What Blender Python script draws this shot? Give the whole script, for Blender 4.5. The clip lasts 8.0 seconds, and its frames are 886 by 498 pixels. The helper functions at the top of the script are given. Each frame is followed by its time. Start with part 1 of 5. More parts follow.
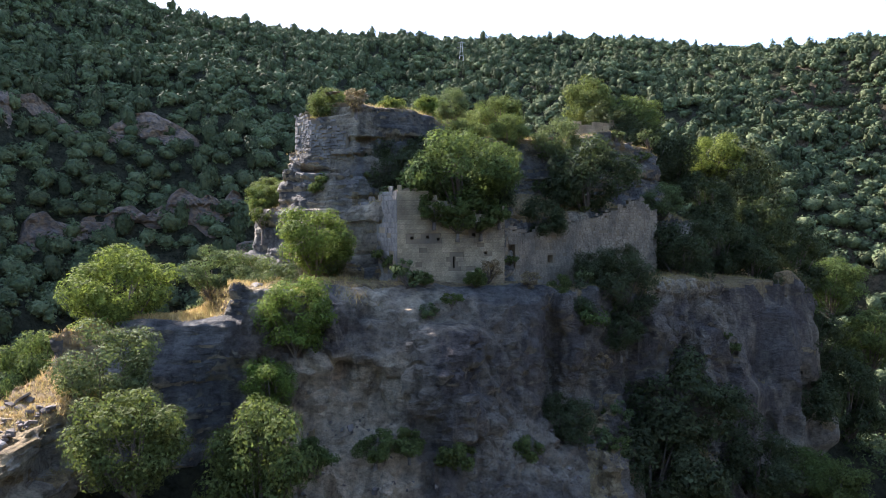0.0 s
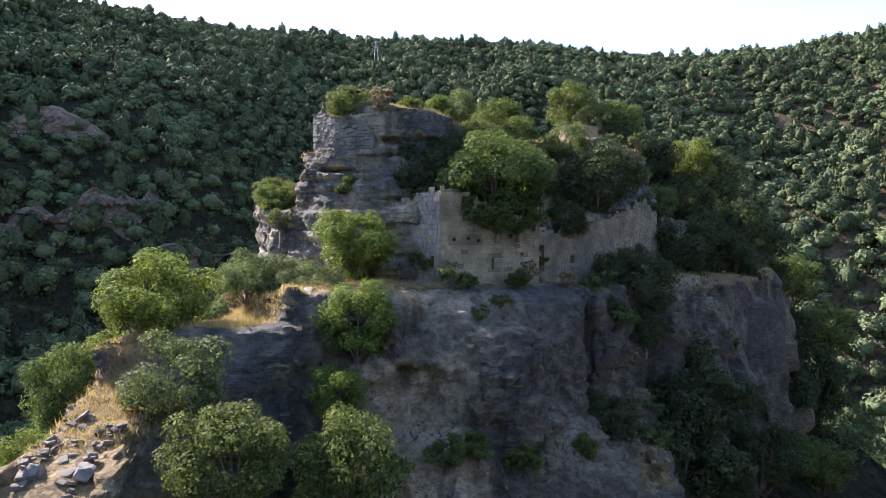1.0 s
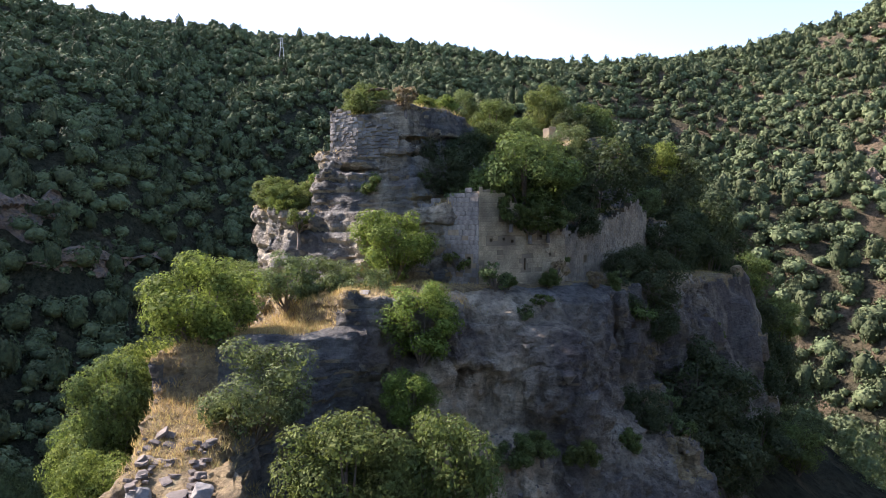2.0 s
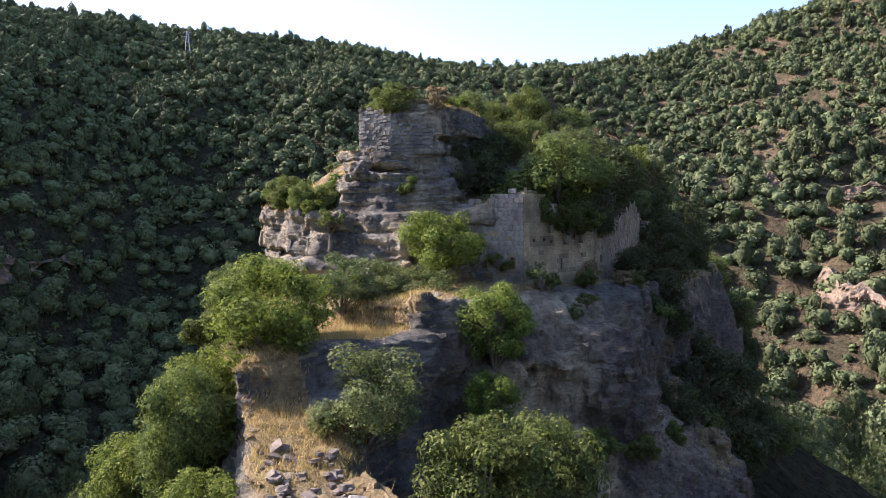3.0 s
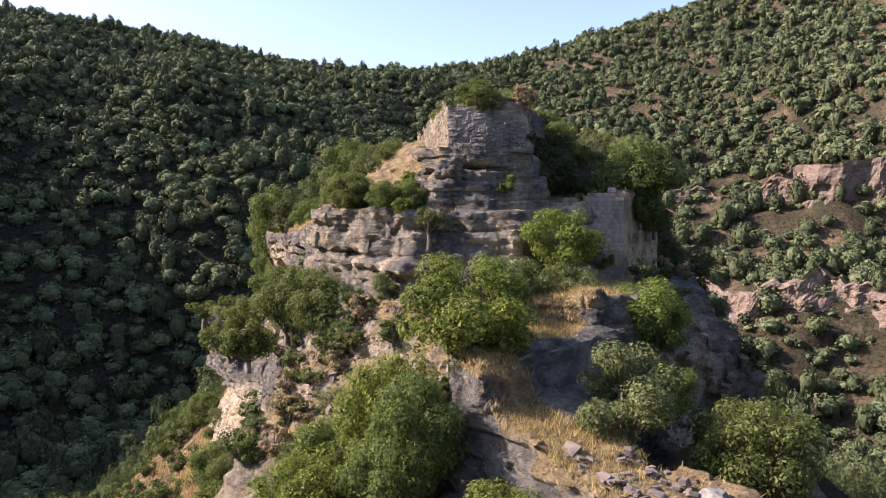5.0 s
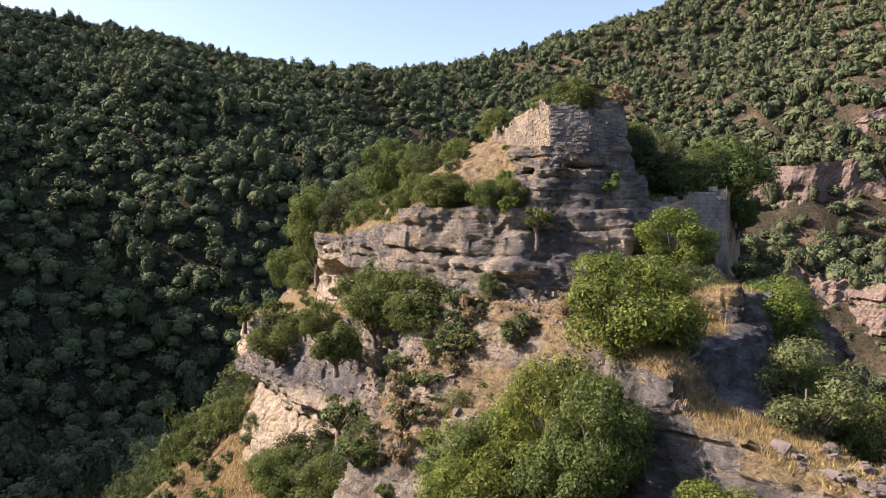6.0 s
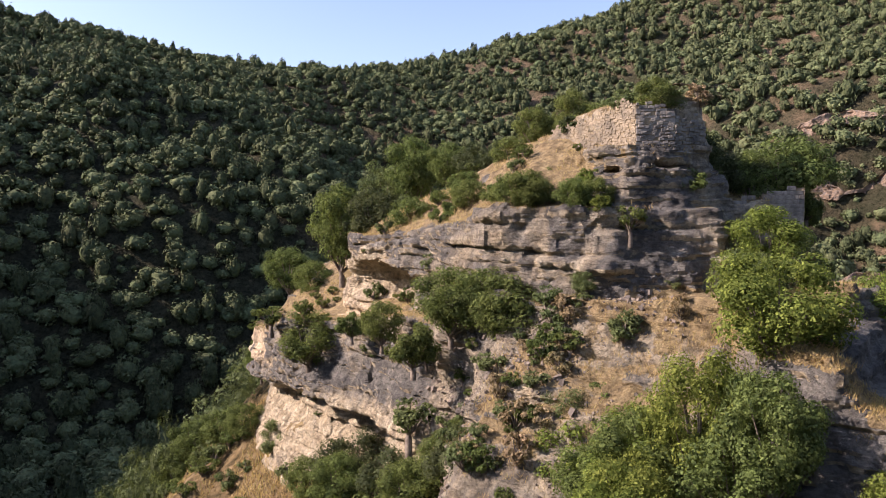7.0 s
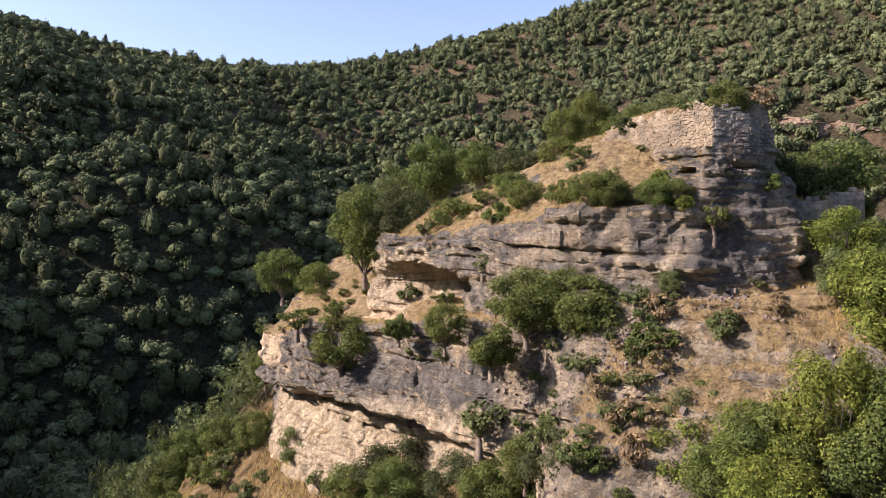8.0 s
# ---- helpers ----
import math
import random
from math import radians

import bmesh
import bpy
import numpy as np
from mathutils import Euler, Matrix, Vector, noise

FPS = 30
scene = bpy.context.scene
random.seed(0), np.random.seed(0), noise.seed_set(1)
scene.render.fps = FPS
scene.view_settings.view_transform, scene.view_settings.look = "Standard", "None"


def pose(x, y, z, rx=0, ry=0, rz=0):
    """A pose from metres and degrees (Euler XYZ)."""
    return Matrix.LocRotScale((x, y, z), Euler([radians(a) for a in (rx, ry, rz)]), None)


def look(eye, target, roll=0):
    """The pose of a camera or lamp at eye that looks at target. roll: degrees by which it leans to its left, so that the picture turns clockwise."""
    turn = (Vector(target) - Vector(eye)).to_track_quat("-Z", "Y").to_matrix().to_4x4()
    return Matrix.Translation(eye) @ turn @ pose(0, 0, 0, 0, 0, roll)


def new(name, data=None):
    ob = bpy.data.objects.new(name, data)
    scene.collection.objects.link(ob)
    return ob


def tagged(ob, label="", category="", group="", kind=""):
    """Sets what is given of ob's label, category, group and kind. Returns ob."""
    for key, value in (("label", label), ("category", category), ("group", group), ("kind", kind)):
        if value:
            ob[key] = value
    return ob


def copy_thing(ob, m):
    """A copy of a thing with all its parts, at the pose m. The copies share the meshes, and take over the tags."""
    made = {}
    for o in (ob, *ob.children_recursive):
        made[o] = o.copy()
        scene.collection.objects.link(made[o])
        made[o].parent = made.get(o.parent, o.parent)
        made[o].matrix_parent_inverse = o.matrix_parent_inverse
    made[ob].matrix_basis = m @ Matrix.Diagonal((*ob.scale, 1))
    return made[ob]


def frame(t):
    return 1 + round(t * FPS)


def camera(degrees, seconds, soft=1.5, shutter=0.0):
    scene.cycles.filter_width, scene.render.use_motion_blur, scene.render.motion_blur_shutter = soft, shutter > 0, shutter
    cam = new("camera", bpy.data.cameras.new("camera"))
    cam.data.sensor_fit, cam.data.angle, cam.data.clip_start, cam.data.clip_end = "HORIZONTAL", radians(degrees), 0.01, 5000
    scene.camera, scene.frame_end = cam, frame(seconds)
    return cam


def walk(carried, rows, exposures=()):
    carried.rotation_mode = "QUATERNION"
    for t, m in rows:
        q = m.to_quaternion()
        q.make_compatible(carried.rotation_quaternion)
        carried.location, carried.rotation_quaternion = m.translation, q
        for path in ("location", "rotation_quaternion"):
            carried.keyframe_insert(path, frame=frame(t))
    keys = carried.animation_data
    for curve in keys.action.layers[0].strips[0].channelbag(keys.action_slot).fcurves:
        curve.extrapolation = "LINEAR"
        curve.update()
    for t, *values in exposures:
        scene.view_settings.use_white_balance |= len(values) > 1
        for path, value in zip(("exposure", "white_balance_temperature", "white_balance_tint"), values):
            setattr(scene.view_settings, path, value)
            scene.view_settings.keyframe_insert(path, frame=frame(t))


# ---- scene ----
cam = camera(63.9, 8.0, soft=0.9)
METRES, EYE, TILT, LEAN, TURN = 80.0, 60.0, -2.8, 0.0, 0.0
ROWS = [
    (0.0, 0.0, 0.0, 0.0, 0.0, 0.0, -0.0),
    (0.5, -0.0589, 0.0036, 0.0006, -3.79, 0.01, 0.23),
    (1.0, -0.1179, 0.0118, 0.0015, -8.02, -0.01, 0.46),
    (1.5, -0.1761, 0.0242, 0.0023, -12.35, -0.03, 0.7),
    (3.0, -0.3456, 0.0864, 0.0056, -24.74, -0.15, 1.33),
    (3.5, -0.399, 0.1151, 0.0067, -28.66, -0.2, 1.56),
    (4.0, -0.451, 0.1473, 0.008, -32.55, -0.29, 1.73),
    (5.5, -0.5942, 0.2657, 0.0118, -41.92, -0.49, 2.19),
    (6.0, -0.6391, 0.3128, 0.0139, -43.27, -0.5, 2.31),
    (6.5, -0.6818, 0.3628, 0.0159, -45.49, -0.54, 2.43),
    (7.0, -0.7233, 0.415, 0.0179, -48.51, -0.64, 2.55),
    (7.5, -0.7631, 0.4695, 0.0208, -51.4, -0.72, 2.63),
    (8.0, -0.8006, 0.5264, 0.0234, -54.36, -0.81, 2.72),
]
# seconds, stops, kelvin, tint
LIGHT = [(0.0, 2.12, 6150, 16), (1.5, 1.95, 6250, 18), (3.5, 1.7, 6450, 21), (5.5, 1.38, 6700, 25), (8.0, 1.16, 6850, 25)]
walk(cam, [(t, pose(0, 0, EYE, TILT, LEAN, TURN) @ pose(METRES * x, METRES * y, METRES * z, 90 + pitch, roll, yaw)) for t, x, y, z, yaw, pitch, roll in ROWS], LIGHT)

# ---- world, sun, exposure ----
SUN_AZ, SUN_EL = -44.0, 34.0      # degrees from +y towards +x; above the horizon
world = bpy.data.worlds.new("sky")
scene.world = world
world.use_nodes = True
wn = world.node_tree
sky = wn.nodes.new("ShaderNodeTexSky")
sky.sky_type, sky.sun_disc = "NISHITA", False
sky.sun_elevation, sky.sun_rotation = radians(SUN_EL), radians(SUN_AZ)
sky.altitude, sky.air_density, sky.dust_density, sky.ozone_density = 300, 1.0, 1.7, 2.0
wn.links.new(sky.outputs[0], wn.nodes["Background"].inputs[0])
wn.nodes["Background"].inputs[1].default_value = 0.12
sun_data = bpy.data.lights.new("sun", "SUN")
sun_data.energy, sun_data.angle, sun_data.color = 4.2, radians(0.6), (1.0, 0.91, 0.82)
sun = new("sun", sun_data)
sun_way = Vector((math.sin(radians(SUN_AZ)) * math.cos(radians(SUN_EL)), math.cos(radians(SUN_AZ)) * math.cos(radians(SUN_EL)), math.sin(radians(SUN_EL))))
sun.matrix_world = look(Vector((0, 60, 60)) + sun_way * 900, (0, 60, 60))


# ---- noise and mesh helpers ----
def vnoise(p, seed=0):
    """Smooth lattice noise in -1..1 at the points p (n, 3)."""
    i = np.floor(p).astype(np.int64)
    f = p - i
    u = f * f * (3 - 2 * f)
    out = 0.0
    for dx in (0, 1):
        for dy in (0, 1):
            for dz in (0, 1):
                h = ((i[..., 0] + dx) * 374761393 + (i[..., 1] + dy) * 668265263 + (i[..., 2] + dz) * 1440662683 + seed * 974711) & 0xFFFFFFFF
                h = ((h ^ (h >> 13)) * 1274126177) & 0xFFFFFFFF
                h = ((h ^ (h >> 16)) & 0xFFFF) / 32767.5 - 1
                w = (u[..., 0] if dx else 1 - u[..., 0]) * (u[..., 1] if dy else 1 - u[..., 1]) * (u[..., 2] if dz else 1 - u[..., 2])
                out = out + h * w
    return out


def fbm(p, octaves=4, seed=0, gain=0.5):
    out, a = 0.0, 1.0
    for o in range(octaves):
        out = out + a * vnoise(p * 2.0 ** o + 17.3 * o, seed + o)
        a *= gain
    return out


def xyz(x, y, z=0.0):
    x, y, z = np.broadcast_arrays(x, y, z)
    return np.stack([x, y, z], -1).astype(float)


def mesh_np(name, verts, faces, material, smooth=False):
    """A mesh from arrays; faces all of one size."""
    verts, faces = np.asarray(verts, np.float32), np.asarray(faces, np.int32)
    me = bpy.data.meshes.new(name)
    n, k = faces.shape
    me.vertices.add(len(verts))
    me.vertices.foreach_set("co", verts.ravel())
    me.loops.add(n * k)
    me.loops.foreach_set("vertex_index", faces.ravel())
    me.polygons.add(n)
    me.polygons.foreach_set("loop_start", np.arange(0, n * k, k, dtype=np.int32))
    me.polygons.foreach_set("use_smooth", np.full(n, smooth))
    me.update(calc_edges=True)
    me.materials.append(material)
    return me


def part(name, me, parent, label=""):
    """One mesh object under a thing or a part."""
    ob = new(name, me)
    ob.parent = parent
    return tagged(ob, label)


def sdf2(x, y, poly):
    """Signed distance in plan to a closed outline, negative inside."""
    d = np.full(x.shape, 1e9)
    inside = np.zeros(x.shape, bool)
    n = len(poly)
    for i in range(n):
        (x0, y0), (x1, y1) = poly[i], poly[(i + 1) % n]
        ex, ey = x1 - x0, y1 - y0
        t = np.clip(((x - x0) * ex + (y - y0) * ey) / (ex * ex + ey * ey), 0, 1)
        d = np.minimum(d, np.hypot(x - x0 - t * ex, y - y0 - t * ey))
        cross = (y0 > y) != (y1 > y)
        xs = x0 + (y - y0) * ex / (ey if ey else 1e-9)
        inside ^= cross & (x < xs)
    return np.where(inside, -d, d)


def sstep(a, b, v):
    t = np.clip((v - a) / (b - a), 0, 1)
    return t * t * (3 - 2 * t)


# ---- materials ----
def shader(name):
    m = bpy.data.materials.new(name)
    m.use_nodes = True
    return m, m.node_tree, m.node_tree.nodes["Principled BSDF"]


def put(tree, kind, **kw):
    n = tree.nodes.new("ShaderNode" + kind)
    for k, v in kw.items():
        setattr(n, k, v)
    return n


def noise_tex(tree, scale, detail=5.0, rough=0.6, stretch=(1, 1, 1), warp=0.0):
    co = put(tree, "TexCoord")
    mp = put(tree, "Mapping")
    mp.inputs["Scale"].default_value = stretch
    tree.links.new(co.outputs["Object"], mp.inputs[0])
    n = put(tree, "TexNoise")
    n.inputs["Scale"].default_value, n.inputs["Detail"].default_value, n.inputs["Roughness"].default_value = scale, detail, rough
    n.inputs["Distortion"].default_value = warp
    tree.links.new(mp.outputs[0], n.inputs["Vector"])
    return n.outputs[0]


def ramp(tree, source, stops):
    r = put(tree, "ValToRGB")
    while len(r.color_ramp.elements) < len(stops):
        r.color_ramp.elements.new(0.5)
    for e, (p, c) in zip(r.color_ramp.elements, stops):
        e.position, e.color = p, (*c, 1) if len(c) == 3 else (c[0], c[0], c[0], 1)
    tree.links.new(source, r.inputs[0])
    return r.outputs[0]


def blend(tree, fac, a, b, how="MIX"):
    m = put(tree, "Mix", data_type="RGBA", blend_type=how)
    for socket, v in ((m.inputs[0], fac), (m.inputs[6], a), (m.inputs[7], b)):
        if isinstance(v, (int, float)):
            socket.default_value = v
        elif isinstance(v, tuple):
            socket.default_value = (*v, 1)
        else:
            tree.links.new(v, socket)
    return m.outputs[2]


def math_node(tree, op, a, b=0.0):
    m = put(tree, "Math", operation=op)
    for s, v in ((m.inputs[0], a), (m.inputs[1], b)):
        if isinstance(v, (int, float)):
            s.default_value = v
        else:
            tree.links.new(v, s)
    return m.outputs[0]


def bump(tree, bsdf, sources, strength=0.6, distance=0.2):
    total = sources[0]
    for s in sources[1:]:
        total = math_node(tree, "ADD", total, s)
    b = put(tree, "Bump")
    b.inputs["Strength"].default_value, b.inputs["Distance"].default_value = strength, distance
    tree.links.new(total, b.inputs["Height"])
    tree.links.new(b.outputs[0], bsdf.inputs["Normal"])


def rock_material():
    m, t, b = shader("limestone")
    b.inputs["Roughness"].default_value = 0.9
    b.inputs["Specular IOR Level"].default_value = 0.2
    grey = ramp(t, noise_tex(t, 0.45, 8, 0.65), [(0.3, (0.065, 0.062, 0.058)), (0.5, (0.145, 0.137, 0.124)), (0.72, (0.29, 0.27, 0.235))])
    tan = ramp(t, noise_tex(t, 0.8, 6, 0.6), [(0.3, (0.3, 0.235, 0.155)), (0.5, (0.47, 0.39, 0.27)), (0.72, (0.63, 0.55, 0.41))])
    fresh_or_lit = ramp(t, noise_tex(t, 0.11, 5, 0.55, (1, 1, 0.7), 0.6), [(0.52, (0.0,)), (0.64, (1.0,))])
    geo = put(t, "NewGeometry")
    sep = put(t, "SeparateXYZ")
    t.links.new(geo.outputs["Normal"], sep.inputs[0])
    cover = put(t, "Attribute", attribute_name="soil")
    under = ramp(t, math_node(t, "MULTIPLY", sep.outputs[2], -1.0), [(0.12, (0.0,)), (0.42, (1.0,))])
    fresh_or_lit = math_node(t, "MAXIMUM", fresh_or_lit, under)
    pos = put(t, "SeparateXYZ")
    t.links.new(geo.outputs["Position"], pos.inputs[0])
    ragged = math_node(t, "MULTIPLY", noise_tex(t, 0.3, 5), 7.0)

    def within(socket, a, b, soft):
        rise = math_node(t, "DIVIDE", math_node(t, "SUBTRACT", socket, a), soft)
        fall = math_node(t, "DIVIDE", math_node(t, "SUBTRACT", b, socket), soft)
        both = math_node(t, "MINIMUM", rise, fall)
        return math_node(t, "MINIMUM", math_node(t, "MAXIMUM", both, 0.0), 1.0)

    # pale unweathered beds under the two western overhangs and round the southern hollow
    level = math_node(t, "ADD", math_node(t, "ADD", pos.outputs[2], math_node(t, "MULTIPLY", pos.outputs[1], 0.125)), ragged)
    beds = math_node(t, "MULTIPLY", within(level, 30.0, 57.5, 1.5), within(pos.outputs[1], 60.0, 112.0, 4.0))
    cave = math_node(t, "MULTIPLY", within(math_node(t, "ADD", pos.outputs[2], ragged), 54.5, 60.5, 0.8), within(pos.outputs[1], 80.0, 94.0, 1.5))
    hollow = math_node(t, "MULTIPLY", within(math_node(t, "ADD", pos.outputs[2], ragged), 46.0, 55.5, 1.2), within(math_node(t, "ADD", pos.outputs[0], ragged), -6.0, 1.5, 1.0))
    # the summit rock pales towards the west: sunlight on that side put into colour
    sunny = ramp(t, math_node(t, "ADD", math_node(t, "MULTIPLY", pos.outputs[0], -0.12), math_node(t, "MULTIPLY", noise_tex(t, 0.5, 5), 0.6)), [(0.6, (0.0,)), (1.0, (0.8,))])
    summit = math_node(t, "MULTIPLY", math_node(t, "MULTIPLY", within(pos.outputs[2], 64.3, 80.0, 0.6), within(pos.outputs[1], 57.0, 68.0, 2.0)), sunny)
    spur = math_node(t, "MULTIPLY", math_node(t, "MULTIPLY", within(pos.outputs[1], 20.0, 36.5, 1.5), within(pos.outputs[2], 44.0, 60.0, 2.0)), 0.55)
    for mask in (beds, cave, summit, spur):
        fresh_or_lit = math_node(t, "MAXIMUM", fresh_or_lit, mask)
    # the southern cliff weathers in upright streaks; the rubble slope below the western wall is reddish
    south = math_node(t, "MULTIPLY", within(pos.outputs[2], 20.0, 55.0, 2.0), within(math_node(t, "SUBTRACT", pos.outputs[1], math_node(t, "MAXIMUM", pos.outputs[0], 0.0)), 20.0, 58.0, 2.0))
    south = math_node(t, "MULTIPLY", south, within(pos.outputs[0], -13.0, 90.0, 1.5))
    grey = blend(t, math_node(t, "MULTIPLY", south, ramp(t, noise_tex(t, 0.16, 5, 0.6), [(0.42, (1.0,)), (0.64, (0.6,))])), grey, (0.125, 0.102, 0.085))
    hang = ramp(t, noise_tex(t, 0.5, 6, 0.6, (1, 1, 0.22), 0.5), [(0.52, (0.0,)), (0.68, (0.5,))])
    fresh_or_lit = math_node(t, "MAXIMUM", math_node(t, "MULTIPLY", fresh_or_lit, math_node(t, "SUBTRACT", 1.0, math_node(t, "MULTIPLY", south, 0.5))), math_node(t, "MULTIPLY", hang, south))
    scree = math_node(t, "MULTIPLY", within(pos.outputs[2], 41.0, 54.5, 1.5), math_node(t, "MULTIPLY", within(pos.outputs[0], -40.0, -11.5, 1.5), within(pos.outputs[1], 45.0, 71.0, 2.0)))
    patchy = ramp(t, noise_tex(t, 0.35, 6, 0.65), [(0.38, (0.0,)), (0.54, (0.68,))])
    fresh_or_lit = math_node(t, "MAXIMUM", fresh_or_lit, math_node(t, "MULTIPLY", scree, patchy))
    col = blend(t, fresh_or_lit, grey, tan)
    ochre = ramp(t, noise_tex(t, 0.9, 7, 0.65, (1, 1, 0.5)), [(0.3, (0.42, 0.31, 0.2)), (0.5, (0.62, 0.49, 0.33)), (0.7, (0.74, 0.62, 0.45))])
    col = blend(t, math_node(t, "MULTIPLY", hollow, 0.9), col, ochre)
    streak = ramp(t, noise_tex(t, 1.0, 4, 0.6, (1.1, 1.1, 0.12)), [(0.5, (0.0,)), (0.66, (1.0,))])
    col = blend(t, math_node(t, "MULTIPLY", streak, 0.4), col, (0.045, 0.045, 0.048))
    soil = ramp(t, noise_tex(t, 1.3, 6, 0.65), [(0.3, (0.15, 0.11, 0.065)), (0.55, (0.32, 0.24, 0.13)), (0.75, (0.42, 0.34, 0.2))])
    up = math_node(t, "ADD", cover.outputs["Fac"], math_node(t, "MULTIPLY", noise_tex(t, 0.6, 6, 0.65), 0.9))
    flat = ramp(t, up, [(0.85, (0.0,)), (1.05, (1.0,))])
    col = blend(t, flat, col, soil)
    grain = ramp(t, noise_tex(t, 2.2, 10, 0.78, (1, 1, 1.25)), [(0.34, (0.42, 0.42, 0.43)), (0.5, (1.0, 1.0, 1.0)), (0.66, (1.4, 1.36, 1.3))])
    col = blend(t, 1.0, col, grain, "MULTIPLY")
    t.links.new(col, b.inputs["Base Color"])
    # open cracks between blocks
    co, mp, wob = put(t, "TexCoord"), put(t, "Mapping"), put(t, "VectorMath", operation="ADD")
    mp.inputs["Scale"].default_value = (0.75, 0.75, 1.3)
    nz = put(t, "TexNoise")
    nz.inputs["Scale"].default_value, nz.inputs["Detail"].default_value = 0.9, 5
    t.links.new(co.outputs["Object"], mp.inputs[0])
    t.links.new(mp.outputs[0], wob.inputs[0])
    t.links.new(nz.outputs["Color"], wob.inputs[1])
    cracks = []
    for scale, deep in ((0.7, 0.16), (1.9, 0.08)):
        vor = put(t, "TexVoronoi", feature="DISTANCE_TO_EDGE")
        vor.inputs["Scale"].default_value = scale
        t.links.new(wob.outputs[0], vor.inputs["Vector"])
        gone = ramp(t, noise_tex(t, 0.4 + scale * 0.2, 4), [(0.42, (0.0,)), (0.6, (1.0,))])
        cracks.append(math_node(t, "MULTIPLY", math_node(t, "MAXIMUM", ramp(t, vor.outputs["Distance"], [(0.0, (0.0,)), (0.09, (1.0,))]), gone), deep))
    bump(t, b, cracks + [noise_tex(t, 1.5, 10, 0.75, (0.9, 0.9, 1.6)), math_node(t, "MULTIPLY", noise_tex(t, 4.5, 8, 0.75, (1, 1, 1.4)), 0.5), math_node(t, "MULTIPLY", noise_tex(t, 0.5, 4, 0.65, (0.5, 0.5, 6)), math_node(t, "SUBTRACT", 0.7, math_node(t, "MULTIPLY", south, 0.6)))], 1.0, 0.5)
    return m


def ground_material():
    m, t, b = shader("hillside_soil")
    b.inputs["Roughness"].default_value = 0.95
    b.inputs["Specular IOR Level"].default_value = 0.1
    soil = ramp(t, noise_tex(t, 0.05, 9, 0.65), [(0.36, (0.045, 0.045, 0.026)), (0.5, (0.085, 0.072, 0.045)), (0.62, (0.18, 0.13, 0.085)), (0.75, (0.29, 0.205, 0.13))])
    litter = ramp(t, noise_tex(t, 0.3, 8, 0.65), [(0.35, (0.03, 0.033, 0.02)), (0.6, (0.06, 0.058, 0.035)), (0.75, (0.12, 0.095, 0.06))])
    rock = ramp(t, noise_tex(t, 0.25, 8, 0.7, (1, 1, 3)), [(0.3, (0.08, 0.07, 0.065)), (0.5, (0.2, 0.16, 0.135)), (0.7, (0.34, 0.24, 0.17))])
    geo = put(t, "NewGeometry")
    sep = put(t, "SeparateXYZ")
    t.links.new(geo.outputs["Normal"], sep.inputs[0])
    steep = ramp(t, math_node(t, "ADD", sep.outputs[2], math_node(t, "MULTIPLY", noise_tex(t, 0.12, 5), 0.2)), [(0.42, (1.0,)), (0.54, (0.0,))])
    # the dry sunny slope at the western foot of the crag
    pos = put(t, "SeparateXYZ")
    t.links.new(geo.outputs["Position"], pos.inputs[0])
    ragged = math_node(t, "MULTIPLY", math_node(t, "SUBTRACT", noise_tex(t, 0.12, 6, 0.65), 0.5), 30.0)
    edge = math_node(t, "MINIMUM", math_node(t, "MINIMUM", math_node(t, "ADD", pos.outputs[0], 42.0), math_node(t, "SUBTRACT", 0.0, pos.outputs[0])), math_node(t, "MINIMUM", math_node(t, "SUBTRACT", pos.outputs[1], 62.0), math_node(t, "SUBTRACT", 132.0, pos.outputs[1])))
    dry = math_node(t, "MINIMUM", math_node(t, "MAXIMUM", math_node(t, "DIVIDE", math_node(t, "ADD", edge, ragged), 4.0), 0.0), 1.0)
    straw = ramp(t, noise_tex(t, 0.7, 8, 0.7), [(0.35, (0.12, 0.09, 0.05)), (0.5, (0.26, 0.185, 0.095)), (0.7, (0.38, 0.29, 0.17))])
    east = math_node(t, "ADD", math_node(t, "DIVIDE", math_node(t, "SUBTRACT", pos.outputs[0], 90.0), 60.0), math_node(t, "SUBTRACT", noise_tex(t, 0.03, 4), 0.5))
    east = math_node(t, "MINIMUM", math_node(t, "MAXIMUM", east, 0.0), 1.0)
    soil = blend(t, east, litter, soil)
    soil = blend(t, dry, soil, straw)
    tufts = ramp(t, noise_tex(t, 0.9, 8, 0.75), [(0.36, (0.3, 0.34, 0.26)), (0.5, (1.0, 1.0, 1.0)), (0.68, (1.5, 1.45, 1.4))])
    t.links.new(blend(t, 1.0, blend(t, steep, soil, rock), tufts, "MULTIPLY"), b.inputs["Base Color"])
    bump(t, b, [noise_tex(t, 0.4, 9, 0.7, (1, 1, 2.5)), noise_tex(t, 1.6, 8, 0.75)], 1.0, 1.2)
    return m


